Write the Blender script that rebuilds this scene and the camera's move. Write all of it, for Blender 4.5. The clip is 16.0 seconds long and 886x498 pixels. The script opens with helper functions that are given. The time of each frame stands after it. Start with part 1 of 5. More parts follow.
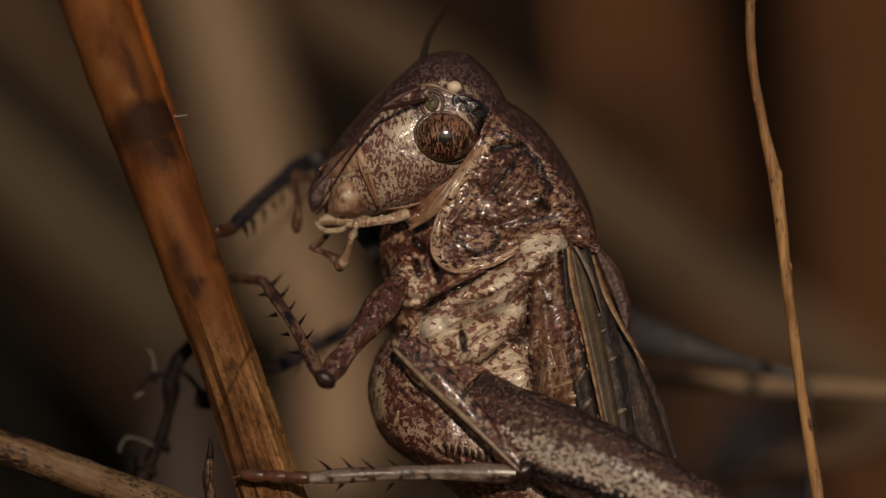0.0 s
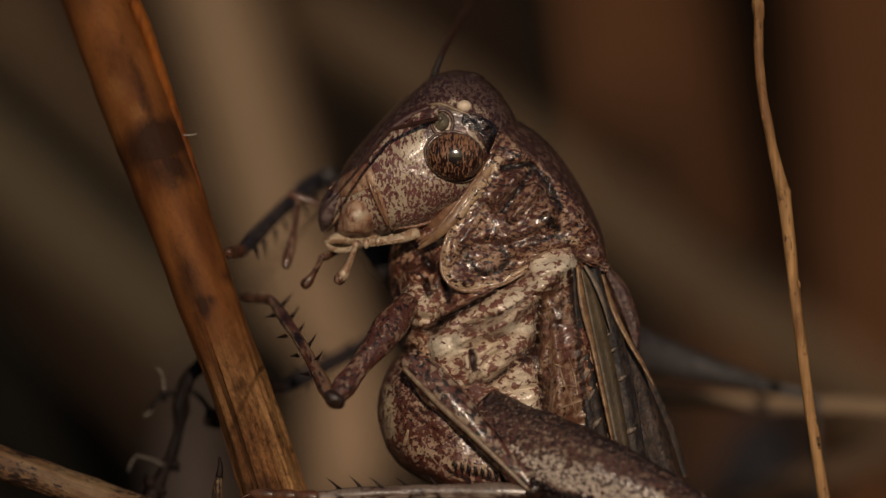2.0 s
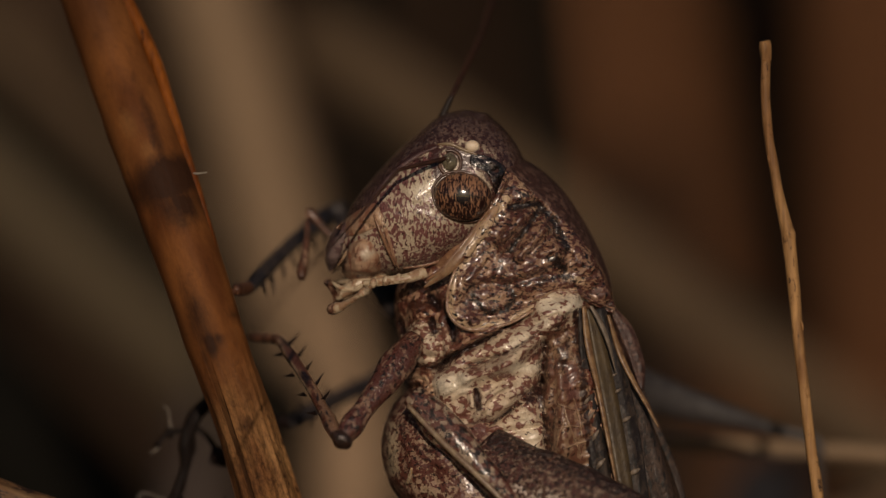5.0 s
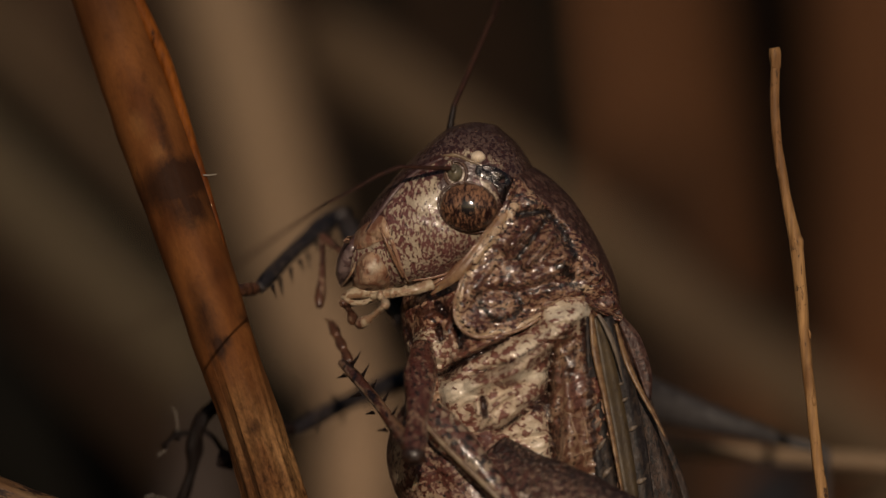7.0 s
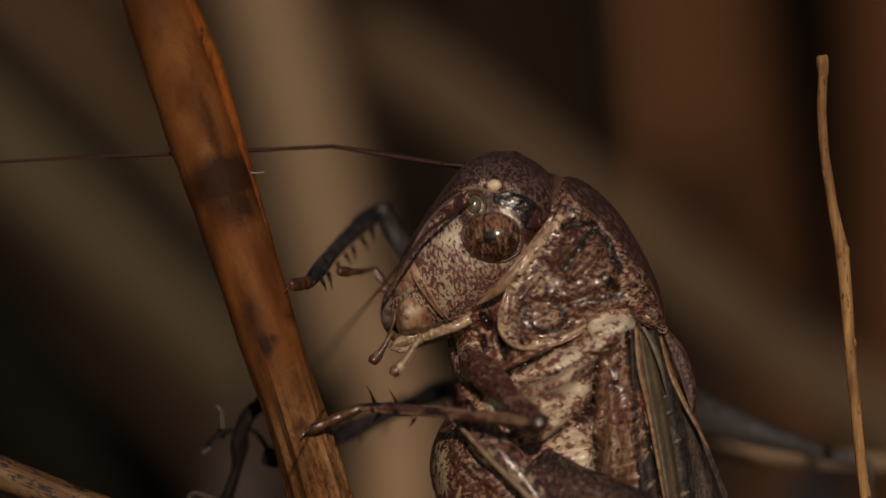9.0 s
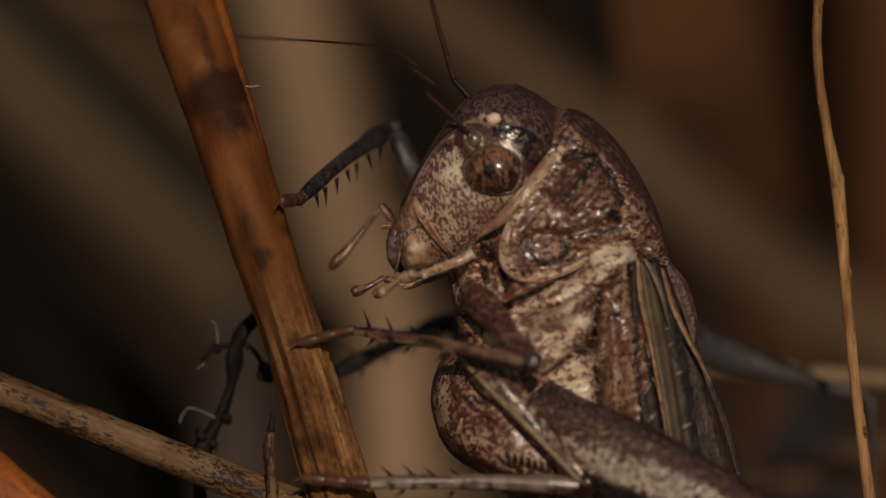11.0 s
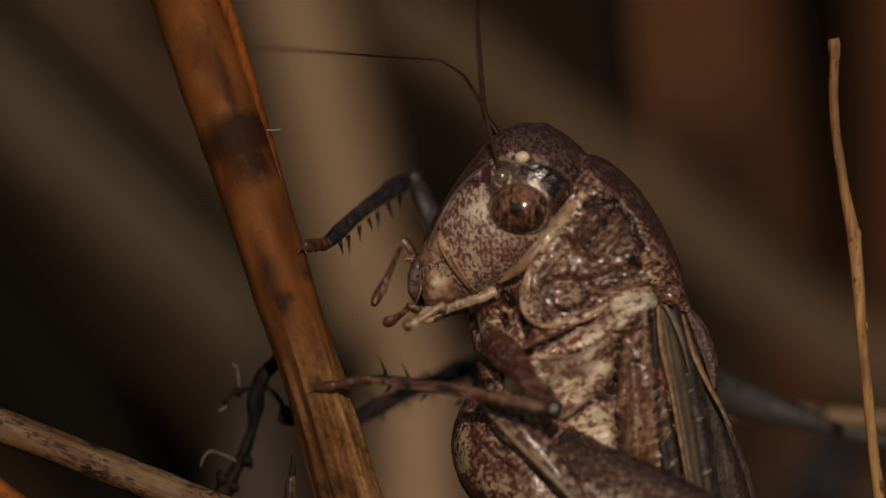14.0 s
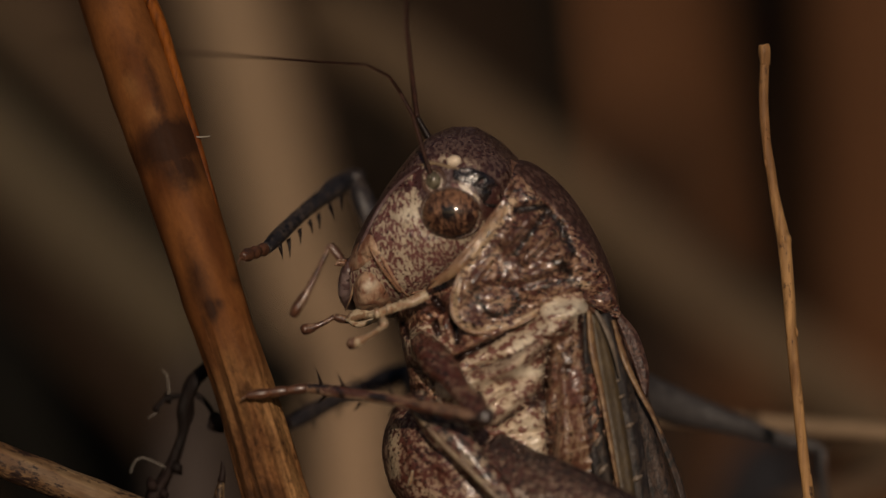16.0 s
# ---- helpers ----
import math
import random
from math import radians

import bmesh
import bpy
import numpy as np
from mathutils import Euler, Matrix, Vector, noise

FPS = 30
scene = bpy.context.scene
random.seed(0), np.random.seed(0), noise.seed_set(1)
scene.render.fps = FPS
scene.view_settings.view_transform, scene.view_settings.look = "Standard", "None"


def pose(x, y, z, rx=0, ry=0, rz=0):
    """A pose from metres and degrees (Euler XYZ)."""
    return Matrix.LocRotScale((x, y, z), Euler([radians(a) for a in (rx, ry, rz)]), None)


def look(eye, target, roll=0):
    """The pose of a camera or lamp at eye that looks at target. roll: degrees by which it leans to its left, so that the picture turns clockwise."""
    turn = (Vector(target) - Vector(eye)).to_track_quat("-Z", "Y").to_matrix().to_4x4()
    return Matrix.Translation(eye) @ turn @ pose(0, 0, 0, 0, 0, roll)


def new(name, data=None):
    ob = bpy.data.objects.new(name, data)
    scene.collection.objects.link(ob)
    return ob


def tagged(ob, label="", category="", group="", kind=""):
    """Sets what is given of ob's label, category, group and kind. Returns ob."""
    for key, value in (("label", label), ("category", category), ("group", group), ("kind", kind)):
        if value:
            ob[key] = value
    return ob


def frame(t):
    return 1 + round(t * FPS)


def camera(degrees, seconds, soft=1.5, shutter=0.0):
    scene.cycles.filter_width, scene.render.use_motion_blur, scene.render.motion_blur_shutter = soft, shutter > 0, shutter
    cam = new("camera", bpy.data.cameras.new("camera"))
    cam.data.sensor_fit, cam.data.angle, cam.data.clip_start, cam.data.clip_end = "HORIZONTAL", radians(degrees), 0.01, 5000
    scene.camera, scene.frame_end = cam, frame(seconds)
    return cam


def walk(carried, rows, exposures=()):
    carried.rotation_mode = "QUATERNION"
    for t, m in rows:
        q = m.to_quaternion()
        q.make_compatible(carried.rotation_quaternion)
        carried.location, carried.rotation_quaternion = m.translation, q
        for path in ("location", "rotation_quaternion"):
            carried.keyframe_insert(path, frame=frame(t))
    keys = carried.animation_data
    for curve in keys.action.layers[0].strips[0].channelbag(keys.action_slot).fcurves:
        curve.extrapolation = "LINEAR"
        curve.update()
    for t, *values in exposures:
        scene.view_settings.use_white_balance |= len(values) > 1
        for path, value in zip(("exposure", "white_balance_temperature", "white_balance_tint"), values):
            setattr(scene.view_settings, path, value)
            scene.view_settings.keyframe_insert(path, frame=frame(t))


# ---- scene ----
from mathutils.bvhtree import BVHTree

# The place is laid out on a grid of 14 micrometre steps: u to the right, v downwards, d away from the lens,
# with its zero 15 cm over the soil. A bush-cricket clings to a dry stalk.
STEP = 1.4e-5
HEIGHT = 0.15
REACH = 0.20          # from the lens to the insect


def P(u, v, d=0.0):
    return Vector(((u - 784) * STEP, d * STEP, (441 - v) * STEP + HEIGHT))


def far(u, v, d):
    """A place at depth d that lies in line with (u, v) for a lens at the start of the path."""
    k = 1 + d * STEP / REACH
    return P(784 + (u - 784) * k, 441 + (v - 441) * k, d)


# ---------------------------------------------------------------- camera
cam = camera(6.28, 16.0, soft=1.35)
cam.data.dof.use_dof = True
cam.data.dof.focus_distance = REACH + 0.0006
cam.data.dof.aperture_fstop = 34.0
SWING = 0.6           # share of each sway that is a shift of the lens; the rest is a turn
CAM = [
    (0, 0, 0, 0.00), (0.3, 1, -22, 0.00), (0.5, 14, -16, 0.00), (0.8, -12, -11, 0.00), (1, -5, 6, 0.00),
    (1.3, -21, 0, 0.00), (1.5, 6, -6, 0.00), (1.8, 8, -19, 0.00), (2, -17, -34, 0.00), (2.3, 3, -56, 0.08),
    (2.5, -1, -46, 0.13), (2.8, -62, -69, 0.21), (3, -87, -31, 0.27), (3.3, -88, -48, 0.35),
    (3.5, -61, -35, 0.40), (3.8, -102, -32, 0.48), (4, -76, -67, 0.53), (4.3, -37, -84, 0.61),
    (4.5, -1, -155, 0.67), (4.8, 11, -90, 0.75), (5, -33, -108, 0.80), (5.2, -31, -93, 0.85)]
CAM += [
    (7.3, -69, -120, 1.40), (7.5, -85, -122, 1.45), (7.8, -98, -105, 1.52), (8, -111, -101, 1.56),
    (8.2, -87, -118, 1.61), (8.5, -110, -152, 1.68), (8.7, -110, -165, 1.73), (8.8, -100, -139, 1.75),
    (8.9, -102, -131, 1.78), (9, -134, -112, 1.80), (9.1, -132, -106, 1.80), (9.2, -96, -121, 1.80),
    (9.3, -81, -99, 1.80), (9.4, -78, -50, 1.80), (9.5, -80, 44, 1.80), (9.7, -111, 29, 1.80)]
CAM += [
    (11.8, -125, 45, 1.80), (12, -139, 8, 1.80), (12.2, -177, 5, 1.80), (12.5, -180, 40, 1.80),
    (12.7, -183, 2, 1.80), (13, -163, -4, 1.80), (13.3, -124, -23, 1.80), (13.5, -114, -10, 1.80),
    (13.8, -125, -25, 1.80), (14, -161, -36, 1.80), (14.3, -146, -12, 1.80), (14.5, -171, -9, 1.80),
    (14.8, -174, -24, 1.80), (15, -164, -42, 1.80), (15.2, -140, -47, 1.80), (15.3, -114, -45, 1.80),
    (15.5, -76, -46, 1.80), (15.8, -51, -32, 1.80), (16, -37, -52, 1.80)]


def camera_rows():
    rows = []
    for t, du, dv, roll in CAM:
        nearer = 48 * min(1, max(0, (t - 5.2) / 2)) + 47 * min(1, max(0, (t - 8.8) / 0.8))      # the lens leans in a little later on
        eye = P(784 + SWING * du, 441 + SWING * dv, nearer) - Vector((0, REACH, 0))
        rows.append((t, look(eye, P(784 + du, 441 + dv), roll)))
    return rows


walk(cam, camera_rows(), exposures=[(0, -1.22), (7, -1.26), (16, -1.26)])

# ---------------------------------------------------------------- light
SUN_HEIGHT, SUN_SIDE = 15.0, 3.0      # degrees above the horizon, and to the right of the lens's back
world = bpy.data.worlds.new("sky")
scene.world = world
world.use_nodes = True
sky = world.node_tree.nodes.new("ShaderNodeTexSky")
sky.sky_type = "NISHITA"
sky.sun_disc = False
sky.sun_elevation = radians(SUN_HEIGHT)
sky.sun_rotation = radians(180 - SUN_SIDE)
background = world.node_tree.nodes["Background"]
background.inputs["Strength"].default_value = 0.06
world.node_tree.links.new(sky.outputs[0], background.inputs[0])
sun = new("sun", bpy.data.lights.new("sun", "SUN"))
sun.data.energy = 5.0
sun.data.angle = radians(0.6)
sun.data.color = (1.0, 0.80, 0.63)
toward_sun = Vector((math.sin(radians(SUN_SIDE)) * math.cos(radians(SUN_HEIGHT)),
                     -math.cos(radians(SUN_SIDE)) * math.cos(radians(SUN_HEIGHT)), math.sin(radians(SUN_HEIGHT))))
sun.matrix_world = look(toward_sun * 2, (0, 0, 0))


# ---------------------------------------------------------------- materials
def nodes_of(name):
    mat = bpy.data.materials.new(name)
    mat.use_nodes = True
    tree = mat.node_tree
    return mat, tree, tree.nodes["Principled BSDF"]


def node(tree, kind, **values):
    n = tree.nodes.new("ShaderNode" + kind)
    for key, value in values.items():
        n.inputs[key.replace("_", " ")].default_value = value
    return n


def coords(tree, scale, turn=(0, 0, 0)):
    """The object's own space in millimetres, stretched by scale."""
    tex = tree.nodes.new("ShaderNodeTexCoord")
    mapping = tree.nodes.new("ShaderNodeMapping")
    mapping.inputs["Scale"].default_value = [1000 * s for s in scale]
    mapping.inputs["Rotation"].default_value = [radians(a) for a in turn]
    tree.links.new(tex.outputs["Object"], mapping.inputs["Vector"])
    return mapping.outputs[0]


def noise_node(tree, vector, scale, detail=4.0, rough=0.55, warp=0.0):
    n = tree.nodes.new("ShaderNodeTexNoise")
    n.inputs["Scale"].default_value = scale
    n.inputs["Detail"].default_value = detail
    n.inputs["Roughness"].default_value = rough
    n.inputs["Distortion"].default_value = warp
    tree.links.new(vector, n.inputs["Vector"])
    return n.outputs["Fac"]


def ramp(tree, fac, stops):
    r = tree.nodes.new("ShaderNodeValToRGB")
    while len(r.color_ramp.elements) < len(stops):
        r.color_ramp.elements.new(0.5)
    for e, (at, c) in zip(r.color_ramp.elements, stops):
        e.position = at
        e.color = (c, c, c, 1) if isinstance(c, (int, float)) else (*c, 1)
    tree.links.new(fac, r.inputs[0])
    return r.outputs[0]


def mix(tree, fac, a, b, mode="MIX"):
    m = tree.nodes.new("ShaderNodeMixRGB")
    m.blend_type = mode
    for i, x in enumerate((fac, a, b)):
        if isinstance(x, (int, float)):
            m.inputs[i].default_value = x if i == 0 else (x, x, x, 1)
        elif isinstance(x, tuple):
            m.inputs[i].default_value = (*x, 1)
        else:
            tree.links.new(x, m.inputs[i])
    return m.outputs[0]


def relief(tree, bsdf, height, strength, depth, wet=None, ripple=2.2e-5):
    b = tree.nodes.new("ShaderNodeBump")
    b.inputs["Strength"].default_value = strength
    b.inputs["Distance"].default_value = depth
    tree.links.new(height, b.inputs["Height"])
    tree.links.new(b.outputs[0], bsdf.inputs["Normal"])
    c = tree.nodes.new("ShaderNodeBump")
    c.inputs["Strength"].default_value = strength * 0.5
    c.inputs["Distance"].default_value = depth * 0.4
    tree.links.new(height if wet is None else wet, c.inputs["Height"])
    if wet is not None:
        c.inputs["Strength"].default_value = 0.9
        c.inputs["Distance"].default_value = ripple
    tree.links.new(c.outputs[0], bsdf.inputs["Coat Normal"])


def math_node(tree, what, a, b):
    m = tree.nodes.new("ShaderNodeMath")
    m.operation = what
    for i, x in enumerate((a, b)):
        if isinstance(x, (int, float)):
            m.inputs[i].default_value = x
        else:
            tree.links.new(x, m.inputs[i])
    return m.outputs[0]


def mark(tree, name, ragged, spread=0.5):
    """A marking that the mesh carries, with its edge broken up by the ragged noise."""
    a = tree.nodes.new("ShaderNodeAttribute")
    a.attribute_name = name
    grown = math_node(tree, "ADD", a.outputs["Fac"], math_node(tree, "MULTIPLY", math_node(tree, "SUBTRACT", ragged, 0.5), spread))
    return ramp(tree, grown, [(0.30, 0.0), (0.70, 1.0)])


def mottled(name, pale, blotch, dark, size=4.0, cover=0.5, dark_cover=0.35, stretch=(1, 1, 1), turn=(0, 0, 0),
            rough=0.42, bump=0.5, coat=0.0, edge=0.035, grain=0.25, tint=(0.070, 0.032, 0.030), light=(0.60, 0.52, 0.40), deep=5e-5, ripple=2.2e-5, gloss=0.16):
    """Insect skin: a pale ground with brown blotches, dark flecks, the markings of its mesh, cloudy tone and fine pitting."""
    mat, tree, bsdf = nodes_of(name)
    v = coords(tree, stretch, turn)
    plain = coords(tree, (1, 1, 1))
    spots = noise_node(tree, v, size, 2.2, 0.5, 0.55)
    cloud = noise_node(tree, plain, 0.9, 3.0)
    fine = noise_node(tree, plain, 24.0, 4.0, 0.7)
    shifted = math_node(tree, "ADD", spots, math_node(tree, "MULTIPLY", math_node(tree, "SUBTRACT", cloud, 0.5), 0.2))
    thick = tree.nodes.new("ShaderNodeAttribute")
    thick.attribute_name = "dense"
    shifted = math_node(tree, "ADD", shifted, math_node(tree, "MULTIPLY", thick.outputs["Fac"], 0.14))
    crown, bright = mark(tree, "tint", spots, 0.35), mark(tree, "pale", spots, 0.6)
    shifted = math_node(tree, "ADD", shifted, math_node(tree, "SUBTRACT", math_node(tree, "MULTIPLY", crown, 0.05), math_node(tree, "MULTIPLY", bright, 0.11)))
    level = 0.5 + 0.56 * (0.5 - cover)
    blotches = ramp(tree, shifted, [(level - edge, 0.0), (level + edge, 1.0)])
    level = 0.5 + 0.56 * (0.5 - dark_cover)
    flecks = ramp(tree, noise_node(tree, v, size * 1.35, 3.0, 0.55, 0.3), [(level - 0.02, 0.0), (level + 0.05, 1.0)])
    ground = mix(tree, ramp(tree, cloud, [(0.35, 0.0), (0.65, 1.0)]), pale, tuple(0.72 * p + 0.15 * b for p, b in zip(pale, blotch)))
    ground = mix(tree, bright, ground, light)
    ground = mix(tree, crown, ground, tuple(0.12 * p + 0.88 * t for p, t in zip(pale, tint)))
    colour = mix(tree, blotches, ground, mix(tree, crown, blotch, tuple(0.55 * t for t in tint)))
    colour = mix(tree, flecks, colour, dark)
    colour = mix(tree, mark(tree, "dark", noise_node(tree, plain, size * 1.3, 3.0, 0.65), 1.9), colour, dark)
    colour = mix(tree, grain, colour, ramp(tree, fine, [(0.3, 0.2), (0.7, 0.85)]), "OVERLAY")
    tree.links.new(colour, bsdf.inputs["Base Color"])
    tree.links.new(ramp(tree, noise_node(tree, plain, 11.0, 3.0), [(0.35, max(rough - 0.12, 0.12)), (0.7, rough + 0.15)]), bsdf.inputs["Roughness"])
    bsdf.inputs["Coat Weight"].default_value = coat
    bsdf.inputs["Coat Roughness"].default_value = gloss
    bsdf.inputs["Specular IOR Level"].default_value = 0.45
    height = math_node(tree, "ADD", math_node(tree, "MULTIPLY", fine, 0.22), math_node(tree, "ADD", noise_node(tree, plain, 8.0, 3.0), math_node(tree, "MULTIPLY", spots, 0.6)))
    relief(tree, bsdf, height, bump, deep, noise_node(tree, plain, 6.5, 2.5, 0.6), ripple)
    return mat


def plain_skin(name, base, other, size=6.0, rough=0.35, bump=0.3, coat=0.0, clear=0.0):
    mat, tree, bsdf = nodes_of(name)
    v = coords(tree, (1, 1, 1))
    n = noise_node(tree, v, size, 4.0, 0.6)
    f = noise_node(tree, v, size * 6, 3.0, 0.6)
    colour = mix(tree, ramp(tree, n, [(0.35, 0.0), (0.65, 1.0)]), base, other)
    colour = mix(tree, 0.2, colour, f, "OVERLAY")
    tree.links.new(colour, bsdf.inputs["Base Color"])
    tree.links.new(ramp(tree, f, [(0.3, rough - 0.08), (0.7, rough + 0.12)]), bsdf.inputs["Roughness"])
    bsdf.inputs["Coat Weight"].default_value = coat
    bsdf.inputs["Coat Roughness"].default_value = 0.15
    bsdf.inputs["Subsurface Weight"].default_value = clear
    bsdf.inputs["Subsurface Radius"].default_value = (1.0, 0.55, 0.3)
    bsdf.inputs["Subsurface Scale"].default_value = 1.2e-4
    relief(tree, bsdf, math_node(tree, "ADD", n, f), bump, 2e-5)
    return mat


def straw(name, light, brown, dark, along=0.12, blot=0.5, specks=0.3, rough=0.55, gloss=0.0, weight=0.5, shine=0.5, stain=0.4, speck_size=3.4, clump=0.0):
    """Dry plant stem: fibres along its length, brown blotches, dark weather specks. Its own z runs along it."""
    mat, tree, bsdf = nodes_of(name)
    fibre = coords(tree, (1, 1, along * 0.25))
    patch = coords(tree, (1, 1, 0.45))
    fibres = noise_node(tree, fibre, 9.0, 4.0, 0.65)
    patches = noise_node(tree, patch, 0.9, 4.0, 0.6, 0.3)
    spots = noise_node(tree, patch, speck_size, 4.0, 0.7, 0.2)
    spots = math_node(tree, "ADD", spots, math_node(tree, "MULTIPLY", math_node(tree, "SUBTRACT", noise_node(tree, patch, 1.7, 2.0, 0.5), 0.5), clump))
    colour = mix(tree, ramp(tree, patches, [(1 - blot - 0.12, 0.0), (1 - blot + 0.12, 1.0)]), light, brown)
    colour = mix(tree, ramp(tree, spots, [(1 - specks - 0.03, 0.0), (1 - specks + 0.05, 1.0)]), colour, dark)
    colour = mix(tree, mark(tree, "pale", patches), colour, tuple(min(1, 1.15 * c + 0.03) for c in light))
    colour = mix(tree, mark(tree, "dark", noise_node(tree, coords(tree, (1, 1, 0.5)), 1.8, 4.0, 0.6), 0.8), colour, tuple((1 - stain) * b + stain * d for b, d in zip(brown, dark)))
    colour = mix(tree, weight, colour, ramp(tree, fibres, [(0.3, 0.12), (0.7, 0.80)]), "OVERLAY")
    tree.links.new(colour, bsdf.inputs["Base Color"])
    tree.links.new(ramp(tree, fibres, [(0.3, rough - 0.12), (0.7, rough + 0.15)]), bsdf.inputs["Roughness"])
    bsdf.inputs["Coat Weight"].default_value = gloss
    bsdf.inputs["Specular IOR Level"].default_value = shine
    relief(tree, bsdf, math_node(tree, "ADD", fibres, math_node(tree, "MULTIPLY", spots, 0.4)), 0.7, 5e-5)
    return mat


CREAM, RUST, UMBER = (0.42, 0.33, 0.22), (0.10, 0.042, 0.028), (0.028, 0.015, 0.012)
skin_head = mottled("skin_head", (0.46, 0.38, 0.275), (0.145, 0.057, 0.052), (0.045, 0.016, 0.013), 9.0, 0.42, 0.33, (1.35, 1, 0.75), (0, 25, 0), rough=0.34, coat=0.45, bump=0.45, edge=0.022)
skin_pronotum = mottled("skin_pronotum", (0.29, 0.172, 0.108), (0.086, 0.032, 0.024), (0.014, 0.009, 0.008), 7.5, 0.55, 0.38, (0.8, 1, 1.25), (0, 35, 0), rough=0.34, bump=0.6, coat=0.9,
                        light=(0.50, 0.36, 0.23), deep=9e-5, edge=0.025)
skin_back = mottled("skin_back", (0.12, 0.066, 0.050), (0.05, 0.023, 0.018), UMBER, 6.0, 0.55, 0.34, rough=0.45, bump=0.7)
skin_flank = mottled("skin_flank", (0.60, 0.48, 0.345), (0.18, 0.074, 0.053), (0.030, 0.013, 0.011), 5.8, 0.47, 0.22, (0.85, 1, 1.25), (0, 30, 0), rough=0.36, bump=0.6,
                     coat=0.8, light=(0.70, 0.61, 0.47), deep=1.1e-4, edge=0.02, tint=(0.19, 0.085, 0.05))
skin_membrane = mottled("skin_membrane", (0.27, 0.17, 0.105), (0.13, 0.058, 0.036), (0.03, 0.013, 0.009), 5.5, 0.52, 0.32, (1.3, 1, 0.8), (0, 10, 0), rough=0.42, bump=0.5, coat=0.3, tint=(0.19, 0.075, 0.055))
skin_chest = mottled("skin_chest", (0.40, 0.245, 0.155), (0.125, 0.043, 0.028), (0.018, 0.008, 0.007), 5.0, 0.55, 0.33, rough=0.34, bump=0.8, coat=0.55, deep=9e-5, light=(0.46, 0.33, 0.22), tint=(0.09, 0.036, 0.022))
skin_belly = mottled("skin_belly", (0.33, 0.225, 0.155), (0.10, 0.035, 0.026), (0.022, 0.009, 0.007), 6.4, 0.55, 0.34, (1, 1, 1.2), (0, 20, 0), rough=0.38, bump=0.7, coat=0.3, light=(0.46, 0.36, 0.24), edge=0.022,
                     tint=(0.075, 0.025, 0.017))
skin_leg = mottled("skin_leg", (0.23, 0.145, 0.098), (0.078, 0.027, 0.020), (0.014, 0.007, 0.006), 6.5, 0.57, 0.40, (0.7, 1, 1.2), rough=0.34, bump=0.8, coat=0.5, edge=0.025)
skin_thigh = mottled("skin_thigh", (0.265, 0.185, 0.132), (0.078, 0.029, 0.023), (0.016, 0.007, 0.006), 8.0, 0.58, 0.43, (0.85, 1, 1.2), (0, -25, 0), rough=0.5, bump=0.9, coat=0.14,
                     light=(0.45, 0.38, 0.31), deep=1.2e-4, edge=0.022)
skin_femur = mottled("skin_femur", (0.34, 0.26, 0.185), (0.105, 0.037, 0.026), (0.012, 0.006, 0.005), 5.0, 0.54, 0.47, (0.8, 1, 1.1), (0, -40, 0), rough=0.4, bump=0.8, coat=0.5, deep=1e-4, edge=0.02)
skin_tibia = mottled("skin_tibia", (0.19, 0.145, 0.115), (0.10, 0.062, 0.048), UMBER, 4.0, 0.36, 0.32, (0.4, 1.2, 1.2), rough=0.25, bump=0.3, coat=1.0, ripple=4e-6, gloss=0.34)
skin_shin = mottled("skin_shin", (0.20, 0.115, 0.068), (0.075, 0.028, 0.018), (0.012, 0.007, 0.007), 4.0, 0.45, 0.36, (0.4, 1.2, 1.2), rough=0.28, bump=0.4, coat=1.0, ripple=5e-6, gloss=0.34)
# Darker copies of the leg skins, with the far side's shade put in.
skin_hind_shaded = mottled("skin_hind_shaded", (0.052, 0.046, 0.045), (0.030, 0.026, 0.026), (0.018, 0.015, 0.014), 5.0, 0.5, 0.36, rough=0.55, light=(0.04, 0.03, 0.025))
skin_leg_shaded = mottled("skin_leg_shaded", (0.055, 0.042, 0.036), (0.018, 0.016, 0.018), (0.006, 0.006, 0.008), 5.0, 0.5, 0.36, rough=0.4, light=(0.03, 0.029, 0.031))
skin_amber = plain_skin("skin_amber", (0.30, 0.17, 0.095), (0.15, 0.07, 0.042), 5.0, 0.3, 0.4, 0.4)
skin_collar = plain_skin("skin_collar", (0.36, 0.24, 0.14), (0.20, 0.11, 0.062), 4.0, 0.34, 0.4, 0.5, 0.4)
skin_rim = plain_skin("skin_rim", (0.36, 0.25, 0.155), (0.19, 0.095, 0.06), 5.0, 0.28, 0.5, 0.7)
skin_neck = plain_skin("skin_neck", (0.15, 0.08, 0.05), (0.075, 0.038, 0.026), 5.0, 0.34, 0.6, 0.5)
skin_cream = plain_skin("skin_cream", (0.46, 0.37, 0.25), (0.32, 0.20, 0.12), 5.0, 0.26, 0.5, 0.8, 0.5)
skin_edge = plain_skin("skin_edge", (0.25, 0.185, 0.11), (0.14, 0.085, 0.055), 4.0, 0.32, 0.4, 0.5)
skin_purple = plain_skin("skin_purple", (0.13, 0.075, 0.07), (0.06, 0.033, 0.033), 7.0, 0.36, 0.4, 0.1)
skin_dark = plain_skin("skin_dark", (0.016, 0.009, 0.008), (0.008, 0.005, 0.004), 8.0, 0.45, 0.3)
skin_dark.node_tree.nodes["Principled BSDF"].inputs["Specular IOR Level"].default_value = 0.25
skin_brown = plain_skin("skin_brown", (0.10, 0.048, 0.028), (0.045, 0.022, 0.016), 8.0, 0.34, 0.3, 0.2)
glass_socket = plain_skin("glass_socket", (0.17, 0.15, 0.10), (0.07, 0.055, 0.035), 6.0, 0.2, 0.2, 1.0)
